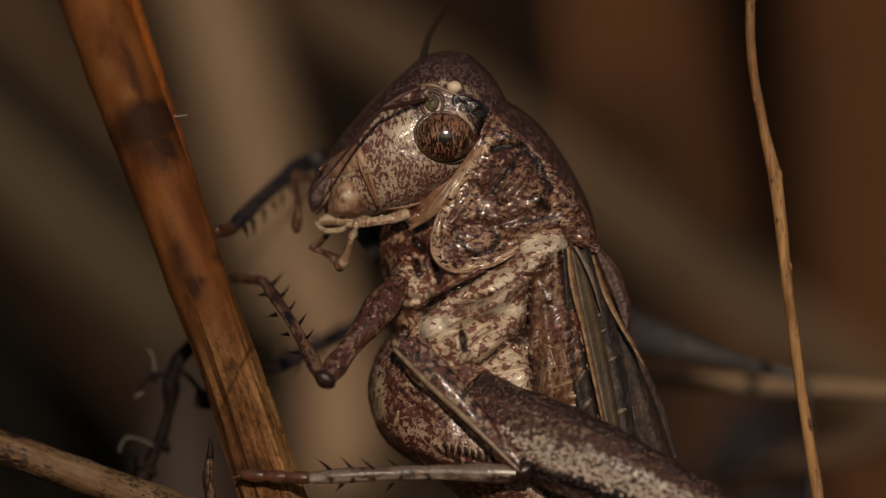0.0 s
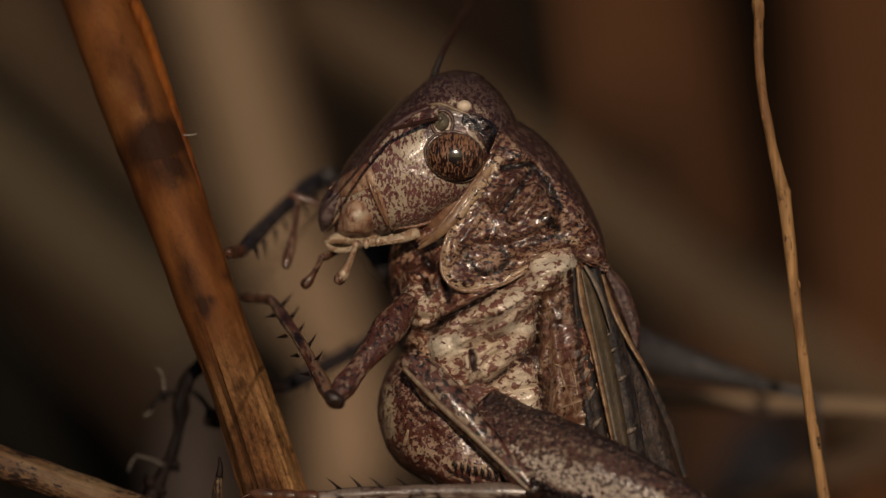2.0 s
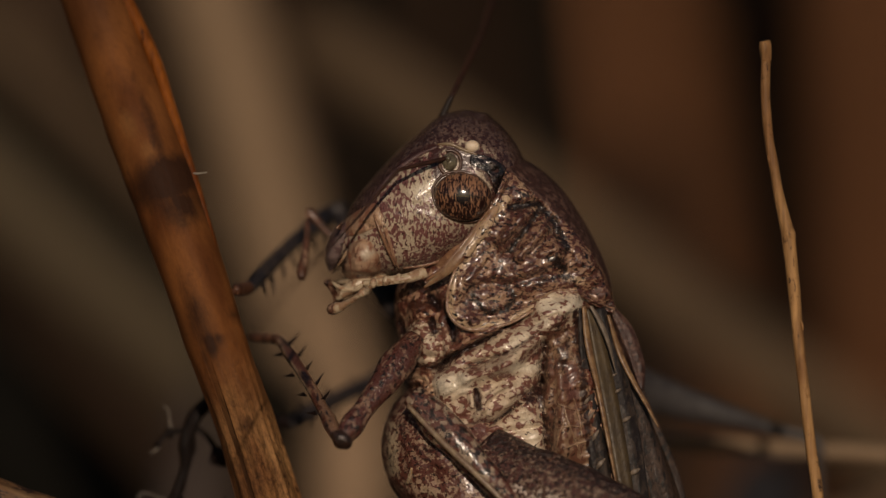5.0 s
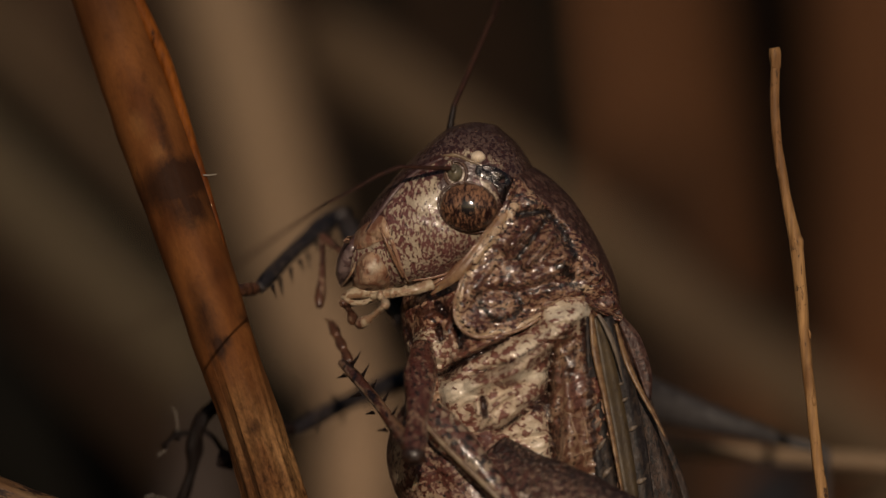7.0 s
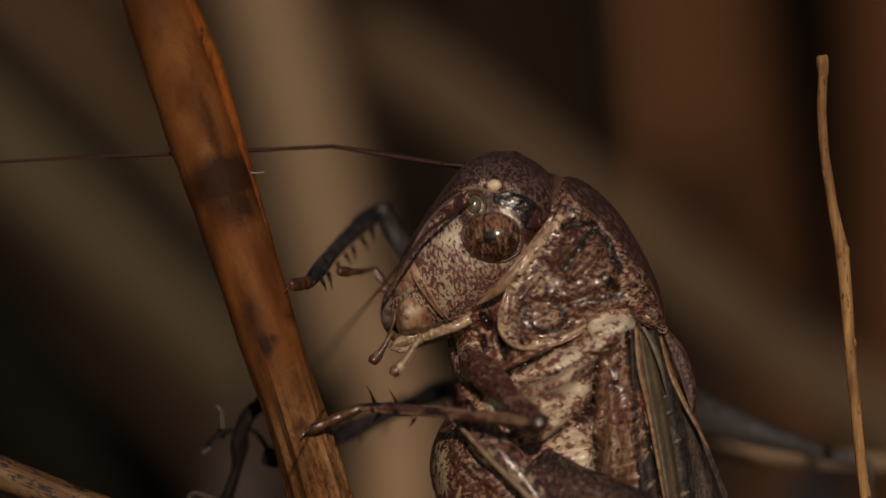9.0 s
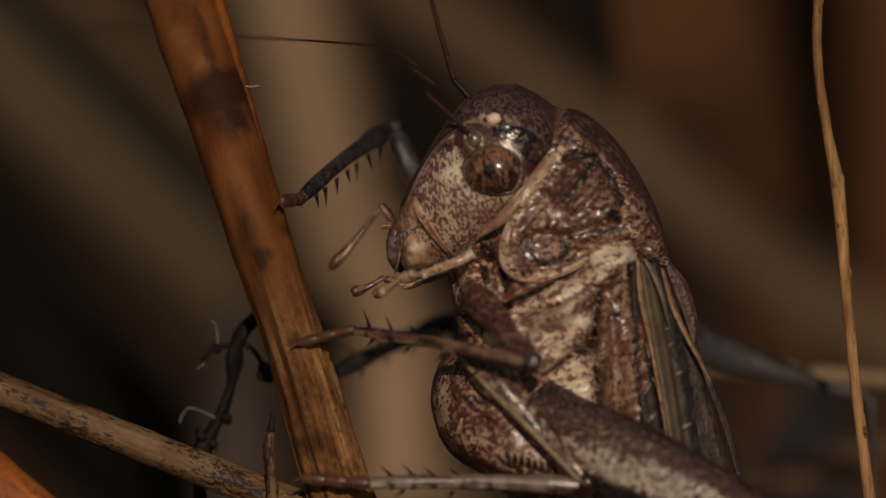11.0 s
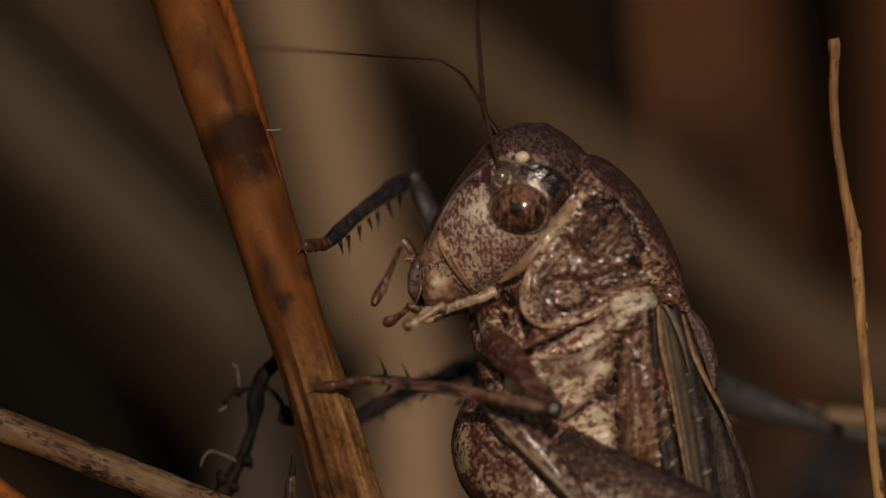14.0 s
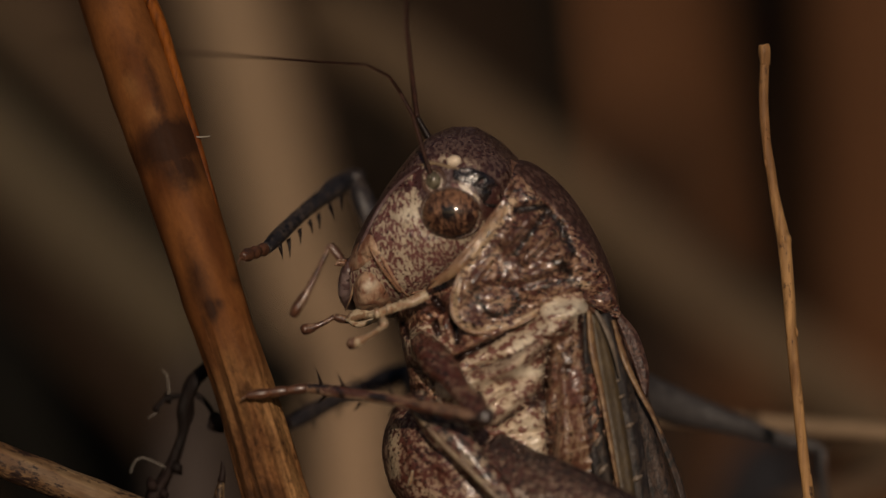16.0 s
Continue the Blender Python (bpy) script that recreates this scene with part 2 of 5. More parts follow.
skin_knee = plain_skin("skin_knee", (0.035, 0.017, 0.012), (0.014, 0.008, 0.006), 7.0, 0.25, 0.6, 0.5)
skin_patch = mottled("skin_patch", (0.045, 0.028, 0.024), (0.014, 0.009, 0.009), (0.006, 0.005, 0.005), 7.0, 0.6, 0.42, rough=0.22, bump=0.9, coat=1.0)
skin_mask = mottled("skin_mask", (0.42, 0.28, 0.18), (0.22, 0.10, 0.06), (0.05, 0.02, 0.015), 4.5, 0.45, 0.26, (1, 1, 0.6), rough=0.42, bump=0.7, coat=0.2, edge=0.09)
skin_antenna = plain_skin("skin_antenna", (0.050, 0.020, 0.012), (0.026, 0.011, 0.008), 4.0, 0.6, 0.3)
skin_antenna.node_tree.nodes["Principled BSDF"].inputs["Specular IOR Level"].default_value = 0.2
skin_lip = mottled("skin_lip", (0.17, 0.12, 0.11), (0.085, 0.050, 0.048), (0.03, 0.014, 0.012), 4.0, 0.5, 0.28, rough=0.36, bump=0.5, coat=0.4)
palp_brown = mottled("palp_brown", (0.27, 0.17, 0.11), (0.10, 0.045, 0.028), (0.04, 0.018, 0.012), 5.0, 0.5, 0.32, (0.6, 1, 1), rough=0.32, bump=0.4, coat=0.5)
skin_palp = mottled("skin_palp", (0.50, 0.40, 0.27), (0.30, 0.185, 0.11), (0.12, 0.06, 0.035), 5.0, 0.45, 0.24, rough=0.3, bump=0.5, coat=0.6)
white_spot = plain_skin("white_spot", (0.72, 0.60, 0.45), (0.60, 0.47, 0.34), 5.0, 0.4, 0.2)
tarsus_skin = plain_skin("tarsus_skin", (0.13, 0.055, 0.028), (0.055, 0.025, 0.016), 5.0, 0.3, 0.3, 0.3)
wing_skin = mottled("wing_skin", (0.040, 0.027, 0.020), (0.012, 0.008, 0.008), (0.009, 0.007, 0.006), 4.0, 0.52, 0.40, (1.5, 1, 0.6), (0, 14, 0), rough=0.62, bump=0.6)
wing_grey = mottled("wing_grey", (0.062, 0.037, 0.025), (0.030, 0.018, 0.013), (0.010, 0.008, 0.007), 4.5, 0.54, 0.40, (1.5, 1, 0.7), (0, 14, 0), rough=0.62, bump=0.6)
wing_olive = plain_skin("wing_olive", (0.085, 0.058, 0.027), (0.045, 0.03, 0.016), 3.0, 0.45, 0.6)
wing_mark = plain_skin("wing_mark", (0.20, 0.155, 0.115), (0.10, 0.075, 0.055), 5.0, 0.5, 0.3)
grain_pale = plain_skin("grain_pale", (0.55, 0.47, 0.40), (0.38, 0.30, 0.25), 9.0, 0.4, 0.2, 0.2)
wing_vein = plain_skin("wing_vein", (0.27, 0.165, 0.08), (0.11, 0.055, 0.028), 6.0, 0.36, 0.3)
sheath_straw = straw("sheath_straw", (0.21, 0.064, 0.010), (0.11, 0.030, 0.006), (0.035, 0.011, 0.005), blot=0.5, specks=0.34, gloss=0.1, shine=0.06)
stem_straw = straw("stem_straw", (0.38, 0.215, 0.088), (0.20, 0.10, 0.04), (0.05, 0.026, 0.014), blot=0.48, specks=0.38, speck_size=5.5, shine=0.2)
speckled_straw = straw("speckled_straw", (0.24, 0.165, 0.09), (0.115, 0.06, 0.027), (0.020, 0.010, 0.007), blot=0.55, specks=0.47, weight=0.5, speck_size=13.0, shine=0.25, clump=0.75)
orange_straw = straw("orange_straw", (0.47, 0.155, 0.030), (0.27, 0.072, 0.014), (0.13, 0.034, 0.009), blot=0.5, specks=0.44, speck_size=16.0, shine=0.3, clump=0.5)
dead_twig = straw("dead_twig", (0.020, 0.012, 0.010), (0.009, 0.006, 0.005), (0.005, 0.004, 0.004), rough=0.6, shine=0.12)
pale_straw = straw("pale_straw", (0.235, 0.162, 0.10), (0.18, 0.118, 0.07), (0.12, 0.07, 0.04), blot=0.35, specks=0.2, rough=0.8, shine=0.2)
bright_straw = straw("bright_straw", (0.31, 0.21, 0.13), (0.245, 0.16, 0.095), (0.15, 0.09, 0.05), blot=0.35, specks=0.2, rough=0.8, shine=0.2)
grey_straw = straw("grey_straw", (0.105, 0.080, 0.048), (0.075, 0.056, 0.033), (0.05, 0.035, 0.02), blot=0.4, specks=0.25, rough=0.8, shine=0.2)
red_straw = straw("red_straw", (0.205, 0.090, 0.038), (0.13, 0.057, 0.025), (0.04, 0.016, 0.008), blot=0.45, specks=0.25, rough=0.8, shine=0.2)
brown_straw = straw("brown_straw", (0.088, 0.054, 0.031), (0.053, 0.032, 0.019), (0.025, 0.015, 0.010), blot=0.45, specks=0.3, rough=0.8, shine=0.2)
tan_straw = straw("tan_straw", (0.098, 0.066, 0.038), (0.075, 0.049, 0.028), (0.04, 0.026, 0.016), blot=0.4, specks=0.25, rough=0.8, shine=0.2)
# Near-black fill, the shade of the gaps between stalks put into colour.
shade_black = straw("shade_black", (0.0085, 0.0078, 0.006), (0.006, 0.0055, 0.0045), (0.004, 0.0035, 0.003), rough=0.9, shine=0.05)
# Dull brown with shade put into it, for the reddish stalk's lower part.
shade_umber = straw("shade_umber", (0.034, 0.021, 0.014), (0.024, 0.015, 0.010), (0.02, 0.012, 0.008), rough=0.9, shine=0.1)
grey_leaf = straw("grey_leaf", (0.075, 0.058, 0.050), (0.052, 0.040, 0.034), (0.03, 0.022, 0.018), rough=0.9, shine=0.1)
# Bluish dark fill that carries the lower right's shade in its colour.
shade_slate = straw("shade_slate", (0.026, 0.025, 0.028), (0.020, 0.019, 0.021), (0.012, 0.011, 0.012), rough=0.9, shine=0.1)
fibre_white = plain_skin("fibre_white", (0.45, 0.41, 0.35), (0.35, 0.31, 0.25), 5.0, 0.5, 0.1)


def make_stalk_material():
    """The thick stalk: smooth and stained red-brown above, ribbed and cracked yellow-brown where its mesh is marked worn."""
    mat, tree, bsdf = nodes_of("stalk_straw")
    worn = tree.nodes.new("ShaderNodeAttribute")
    worn.attribute_name = "worn"
    worn = worn.outputs["Fac"]
    fibres = noise_node(tree, coords(tree, (1, 1, 0.035)), 4.2, 4.0, 0.6)
    hairs = noise_node(tree, coords(tree, (1, 1, 0.06)), 22.0, 3.0, 0.6)
    patches = noise_node(tree, coords(tree, (1, 1, 0.42)), 1.1, 3.0, 0.5)
    soft = noise_node(tree, coords(tree, (1, 1, 0.6)), 0.42, 2.0, 0.5)
    spots = noise_node(tree, coords(tree, (1, 1, 0.6)), 3.6, 4.0, 0.65, 0.3)
    smooth = mix(tree, ramp(tree, patches, [(0.38, 0.0), (0.66, 1.0)]), (0.170, 0.064, 0.018), (0.092, 0.031, 0.009))
    rough = mix(tree, ramp(tree, patches, [(0.36, 0.0), (0.62, 1.0)]), (0.31, 0.165, 0.066), (0.145, 0.064, 0.024))
    colour = mix(tree, ramp(tree, worn, [(0.1, 0.0), (0.9, 1.0)]), smooth, rough)
    colour = mix(tree, mark(tree, "pale", soft, 0.3), colour, (0.235, 0.12, 0.042))
    colour = mix(tree, math_node(tree, "MULTIPLY", ramp(tree, soft, [(0.52, 0.0), (0.66, 1.0)]), 0.5), colour, (0.055, 0.022, 0.008))
    colour = mix(tree, mark(tree, "dark", spots, 0.5), colour, (0.032, 0.013, 0.006))
    colour = mix(tree, math_node(tree, "MULTIPLY", ramp(tree, spots, [(0.57, 0.0), (0.68, 1.0)]), math_node(tree, "ADD", 0.2, math_node(tree, "MULTIPLY", worn, 0.6))), colour, (0.032, 0.014, 0.007))
    lines = math_node(tree, "ADD", math_node(tree, "MULTIPLY", fibres, 0.6), math_node(tree, "MULTIPLY", hairs, 0.4))
    colour = mix(tree, math_node(tree, "ADD", 0.06, math_node(tree, "MULTIPLY", worn, 0.34)), colour, ramp(tree, lines, [(0.36, 0.08), (0.64, 0.88)]), "OVERLAY")
    pits = noise_node(tree, coords(tree, (1, 1, 0.5)), 11.0, 4.0, 0.7)
    colour = mix(tree, math_node(tree, "ADD", 0.12, math_node(tree, "MULTIPLY", worn, 0.5)), colour, ramp(tree, pits, [(0.36, 0.2), (0.6, 0.75)]), "OVERLAY")
    cracks = ramp(tree, noise_node(tree, coords(tree, (1, 1, 0.02)), 4.2, 2.0, 0.5), [(0.38, 1.0), (0.445, 0.0)])
    colour = mix(tree, math_node(tree, "MULTIPLY", cracks, math_node(tree, "MULTIPLY", worn, 0.8)), colour, (0.04, 0.018, 0.008))
    tree.links.new(colour, bsdf.inputs["Base Color"])
    tree.links.new(ramp(tree, lines, [(0.3, 0.55), (0.7, 0.78)]), bsdf.inputs["Roughness"])
    bsdf.inputs["Specular IOR Level"].default_value = 0.1
    height = math_node(tree, "ADD", lines, math_node(tree, "SUBTRACT", math_node(tree, "MULTIPLY", pits, 0.6), cracks))
    relief(tree, bsdf, math_node(tree, "MULTIPLY", height, math_node(tree, "ADD", 0.06, worn)), 0.8, 7e-5)
    return mat


stalk_straw = make_stalk_material()


def make_soil():
    mat, tree, bsdf = nodes_of("soil")
    v = coords(tree, (1, 1, 1))
    a = noise_node(tree, v, 0.02, 6.0, 0.65)
    b = noise_node(tree, v, 0.4, 5.0, 0.65)
    colour = mix(tree, ramp(tree, a, [(0.35, 0.0), (0.65, 1.0)]), (0.022, 0.015, 0.011), (0.06, 0.036, 0.021))
    colour = mix(tree, 0.5, colour, ramp(tree, b, [(0.3, 0.2), (0.7, 0.8)]), "OVERLAY")
    tree.links.new(colour, bsdf.inputs["Base Color"])
    bsdf.inputs["Roughness"].default_value = 0.95
    bsdf.inputs["Specular IOR Level"].default_value = 0.1
    relief(tree, bsdf, b, 0.8, 2e-3)
    return mat


soil = make_soil()


def make_eye_material():
    """Facetted eye: pale and brown streaks round a dark off-centre pupil, a darker lower half and a brown edge, under a clear gloss."""
    mat, tree, bsdf = nodes_of("eye_facets")
    plain = coords(tree, (1, 1, 1))
    streaks = noise_node(tree, coords(tree, (2.6, 1, 0.75), (0, 14, 0)), 6.5, 3.0, 0.6, 0.9)
    parts = tree.nodes.new("ShaderNodeSeparateXYZ")
    tree.links.new(plain, parts.inputs[0])
    x, z = parts.outputs[0], parts.outputs[2]
    leaning = math_node(tree, "ADD", streaks, math_node(tree, "MULTIPLY", z, 0.10))
    colour = mix(tree, ramp(tree, leaning, [(0.475, 0.0), (0.57, 1.0)]), (0.017, 0.006, 0.005), (0.27, 0.14, 0.078))

    def span(dx, dz, sx, sz):
        a = math_node(tree, "DIVIDE", math_node(tree, "SUBTRACT", x, dx), sx)
        b = math_node(tree, "DIVIDE", math_node(tree, "SUBTRACT", z, dz), sz)
        return math_node(tree, "ADD", math_node(tree, "MULTIPLY", a, a), math_node(tree, "MULTIPLY", b, b))
    ragged = math_node(tree, "MULTIPLY", math_node(tree, "SUBTRACT", streaks, 0.5), 2.2)
    colour = mix(tree, ramp(tree, math_node(tree, "ADD", span(0.02, -0.02, 0.24, 0.26), ragged), [(0.5, 1.0), (0.95, 0.0)]), colour, (0.007, 0.003, 0.003))
    colour = mix(tree, ramp(tree, span(0.0, 0.0, 0.73, 0.62), [(0.80, 0.0), (0.95, 1.0)]), colour, (0.060, 0.024, 0.014))
    facets = tree.nodes.new("ShaderNodeTexVoronoi")
    facets.inputs["Scale"].default_value = 34.0
    tree.links.new(plain, facets.inputs["Vector"])
    tree.links.new(colour, bsdf.inputs["Base Color"])
    bsdf.inputs["Roughness"].default_value = 0.5
    bsdf.inputs["Specular IOR Level"].default_value = 0.12
    bsdf.inputs["Coat Weight"].default_value = 1.0
    bsdf.inputs["Coat Roughness"].default_value = 0.11
    relief(tree, bsdf, facets.outputs["Distance"], 0.12, 4e-6)
    return mat


eye_facets = make_eye_material()


# ---------------------------------------------------------------- building tools
def part(name, bm, material, parent=None, label="", smooth=True):
    """Links a bmesh as one mesh object, under a thing or under a part."""
    data = bpy.data.meshes.new(name)
    bmesh.ops.recalc_face_normals(bm, faces=bm.faces)
    bm.to_mesh(data)
    bm.free()
    if smooth:
        data.polygons.foreach_set("use_smooth", [True] * len(data.polygons))
    data.materials.append(material)
    ob = new(name, data)
    if parent is not None:
        ob.parent = parent
    if label:
        tagged(ob, label)
    return ob


def spline(points, n):
    """n + 1 places on a smooth curve through the points (tuples of any length), spaced by the root of the points' distance."""
    p = [np.array(q, float) for q in points]
    s = [0.0]
    for x, y in zip(p, p[1:]):
        s.append(s[-1] + max(np.linalg.norm(y - x), 1e-6) ** 0.5)
    m = []
    for i in range(len(p)):
        if 0 < i < len(p) - 1:
            x, y = s[i] - s[i - 1], s[i + 1] - s[i]
            m.append(((p[i] - p[i - 1]) / x * y + (p[i + 1] - p[i]) / y * x) / (x + y))
        else:
            j = max(i, 1)
            m.append((p[j] - p[j - 1]) / (s[j] - s[j - 1]))
    out, k = [], 0
    for i in range(n + 1):
        x = s[-1] * i / n
        while k < len(p) - 2 and x > s[k + 1]:
            k += 1
        h = s[k + 1] - s[k]
        t = min(1.0, (x - s[k]) / h)
        out.append((1 + 2 * t) * (1 - t) ** 2 * p[k] + t * (1 - t) ** 2 * h * m[k] + t * t * (3 - 2 * t) * p[k + 1] + t * t * (t - 1) * h * m[k + 1])
    return out


def evenly(sizes, count):
    """The sizes at count even steps, in straight lines."""
    return [float(x) for x in np.interp(np.linspace(0, 1, count), np.linspace(0, 1, len(sizes)), sizes)]


def skin_rings(bm, rings, closed=True, caps=True):
    """Joins rings of places into a surface."""
    made = [[bm.verts.new(p) for p in ring] for ring in rings]
    for a, b in zip(made, made[1:]):
        n = len(a)
        for i in range(n if closed else n - 1):
            j = (i + 1) % n
            bm.faces.new((a[i], a[j], b[j], b[i]))
    if caps:
        for ring in (made[0], made[-1]):
            c = bm.verts.new(sum((v.co for v in ring), Vector()) / len(ring))
            n = len(ring)
            for i in range(n if closed else n - 1):
                bm.faces.new((ring[i], ring[(i + 1) % n], c))
    return bm


def tube(path, radii, sides=10, flat=1.0, bm=None, ridges=0, ridge=0.0, wobble=0.0):
    """A tube along a list of Vectors (metres) with a radius for each; flat squeezes it along the depth axis."""
    bm = bm or bmesh.new()
    rings = []
    for i, (p, r) in enumerate(zip(path, radii)):
        way = (path[min(i + 1, len(path) - 1)] - path[max(i - 1, 0)]).normalized()
        side = way.cross(Vector((0, 1, 0)))
        if side.length < 0.2:
            side = way.cross(Vector((1, 0, 0)))
        side.normalize()
        deep = side.cross(way).normalized()
        ring = []
        for k in range(sides):
            a = 2 * math.pi * k / sides
            q = r * (1 + ridge * math.cos(ridges * a))
            if wobble:
                q *= 1 + wobble * noise.noise(p * 1500 + Vector((math.cos(a), math.sin(a), 0)))
            ring.append(p + side * (q * math.cos(a)) + deep * (q * flat * math.sin(a)))
        rings.append(ring)
    return skin_rings(bm, rings)


def curve_tube(points, sizes, steps=16, sides=10, flat=1.0, bm=None, base=Vector(), **more):
    """A tube through grid places (u, v, d) with grid radii."""
    joined = spline([(*p, r) for p, r in zip(points, evenly(sizes, len(points)))], steps)
    path = [P(*p[:3]) - base for p in joined]
    radii = [max(0.4, p[3]) * STEP for p in joined]
    return tube(path, radii, sides, flat, bm, **more)


def hull(sections, middle, steps=40, sides=48, power=2.4, lump=0.0, lump_size=60.0, base=Vector(), squash=1.0):
    """A body lofted from sections (front u, v, back u, v, half width), the same on both sides of the depth 'middle'."""
    rings = []
    for s in spline(sections, steps):
        fu, fv, bu, bv, w = s
        ring = []
        for k in range(sides):
            a = 2 * math.pi * k / sides
            c, e = math.cos(a), math.sin(a)
            c = math.copysign(abs(c) ** (2 / power), c)
            e = math.copysign(abs(e) ** (2 / power), e)
            u = (fu + bu) / 2 + (bu - fu) / 2 * c
            v = (fv + bv) / 2 + (bv - fv) / 2 * c
            d = middle - max(w, 1) * e * squash
            if lump:
                h = noise.fractal(Vector((u, v, d)) / lump_size, 1.0, 2.0, 4) * lump
                d -= h * math.copysign(1, e) * abs(e)
                u += h * c * 0.4
            ring.append(P(u, v, d) - base)
        rings.append(ring)
    return skin_rings(bmesh.new(), rings)


class Surface:
    """The near side of one or more bodies, to lay plates and lines on."""

    def __init__(self, *bodies):
        self.trees = [BVHTree.FromBMesh(b) for b in bodies]

    def depth(self, u, v, otherwise=60.0):
        best = None
        for tree in self.trees:
            hit = tree.ray_cast(P(u, v, -3000), Vector((0, 1, 0)))[0]
            if hit is not None and (best is None or hit.y < best):
                best = hit.y
        return otherwise if best is None else best / STEP


def plate(outline, bulge, surface, lift=2.0, rings=9, base=Vector(), rim=0.0, wrinkle=0.0, count=48, thick=10.0):
    """A raised plate of skin over a surface: its outline in (u, v), a rounded bulge and a turned-in edge."""
    edge = spline([*outline, outline[0]], count)[:-1]
    cu, cv = sum(p[0] for p in edge) / count, sum(p[1] for p in edge) / count
    rows = []
    for i in range(rings + 2):
        k = 1.0 if i < 2 else 1.0 - (i - 1) / (rings + 0.6)
        row = []
        for u, v in edge:
            x, y = cu + (u - cu) * k, cv + (v - cv) * k
            h = bulge * (1 - k ** 3) + rim * math.exp(-((1 - k) / 0.07) ** 2)
            h += wrinkle * noise.fractal(Vector((x / 45, y / 22, 3)), 1.0, 2.0, 3) * (1 - k ** 6)
            d = surface.depth(x, y) - lift - h
            if i == 0:
                d += thick + h
            row.append(P(x, y, d) - base)
        rows.append(row)
    bm = bmesh.new()
    made = [[bm.verts.new(p) for p in row] for row in rows]
    for a, b in zip(made, made[1:]):
        for i in range(count):
            j = (i + 1) % count
            bm.faces.new((a[i], a[j], b[j], b[i]))
    c = bm.verts.new(sum((v.co for v in made[-1]), Vector()) / count)
    for i in range(count):
        bm.faces.new((made[-1][i], made[-1][(i + 1) % count], c))
    return bm


def ridge_line(points, sizes, surface, lift=0.0, steps=24, base=Vector(), sides=8):
    """A raised line laid along a surface through (u, v) places."""
    pts = [(u, v, surface.depth(u, v) - lift) for u, v in spline(points, steps)]
    radii = [r * STEP for r in evenly(sizes, steps + 1)]
    return tube([P(*p) - base for p in pts], radii, sides)


def dome(u, v, d, ru, rv, depth, turn=0.0, base=Vector(), rings=14, sides=40, back=0.5):
    """A flattened ball, bulging towards the lens."""
    bm = bmesh.new()
    c, s = math.cos(radians(turn)), math.sin(radians(turn))
    rows = []
    for i in range(1, rings):
        a = math.pi * i / rings
        x, y = math.sin(a), -math.cos(a)
        y = y if y < 0 else y * back
        rows.append([P(u + (ru * c * math.cos(b) - rv * s * math.sin(b)) * x,
                       v + (ru * s * math.cos(b) + rv * c * math.sin(b)) * x, d + depth * y) - base
                     for b in (2 * math.pi * k / sides for k in range(sides))])
    return skin_rings(bm, rows)


def limb(length, profile, sides=14, flat=0.8, bend=0.0, steps=18, **more):
    """A leg piece along its own x axis, from its joint at the origin; profile is a list of grid radii."""
    path = [Vector((length * i / steps, 0, bend * math.sin(math.pi * i / steps))) * STEP for i in range(steps + 1)]
    radii = [max(float(r[1]), 0.4) * STEP for r in spline([(40.0 * i, x) for i, x in enumerate(profile)], steps)]
    return tube(path, radii, sides, flat, **more)


def stroke_field(u, v, strokes):
    """How strongly each place (u, v) is covered by strokes: (line of places, radius, strength)."""
    out = np.zeros(len(u))
    for line, radius, strength in strokes:
        near = np.full(len(u), 1e9)
        for (a, b), (c, e) in zip(line, line[1:] if len(line) > 1 else line):
            du, dv = c - a, e - b
            k = np.clip(((u - a) * du + (v - b) * dv) / max(du * du + dv * dv, 1e-9), 0, 1)
            near = np.minimum(near, np.hypot(u - a - k * du, v - b - k * dv))
        out = np.maximum(out, strength * np.exp(-(near / radius) ** 2))
    return out


def marked(ob, base, **marks):
    """Gives a mesh its markings, dark, pale or tint, from strokes on the grid or from a function of u and v."""
    data = ob.data
    co = np.empty(len(data.vertices) * 3)
    data.vertices.foreach_get("co", co)
    co = co.reshape(-1, 3) + np.array(base)
    u, v = co[:, 0] / STEP + 784, 441 - (co[:, 2] - HEIGHT) / STEP
    for name, what in marks.items():
        field = what(u, v) if callable(what) else stroke_field(u, v, what)
        data.attributes.new(name, "FLOAT", "POINT").data.foreach_set("value", field.astype(np.float32))
    return ob


def spine_mesh(length, width, lean):
    """A thorn that stands on its origin along z and leans towards x."""
    bm = bmesh.new()
    rows = []
    for i in range(4):
        k = i / 3
        r = width * (1 - k) + 0.4
        rows.append([(Vector((lean * (0.75 * k + 0.25 * k * k) * length, 0, k * length)) + Vector((math.cos(a), math.sin(a), 0)) * r) * STEP
                     for a in (2 * math.pi * j / 6 for j in range(6))])
    skin_rings(bm, rows)
    data = bpy.data.meshes.new("spine")
    bm.to_mesh(data)
    bm.free()
    data.polygons.foreach_set("use_smooth", [True] * len(data.polygons))
    data.materials.append(skin_dark)
    return data


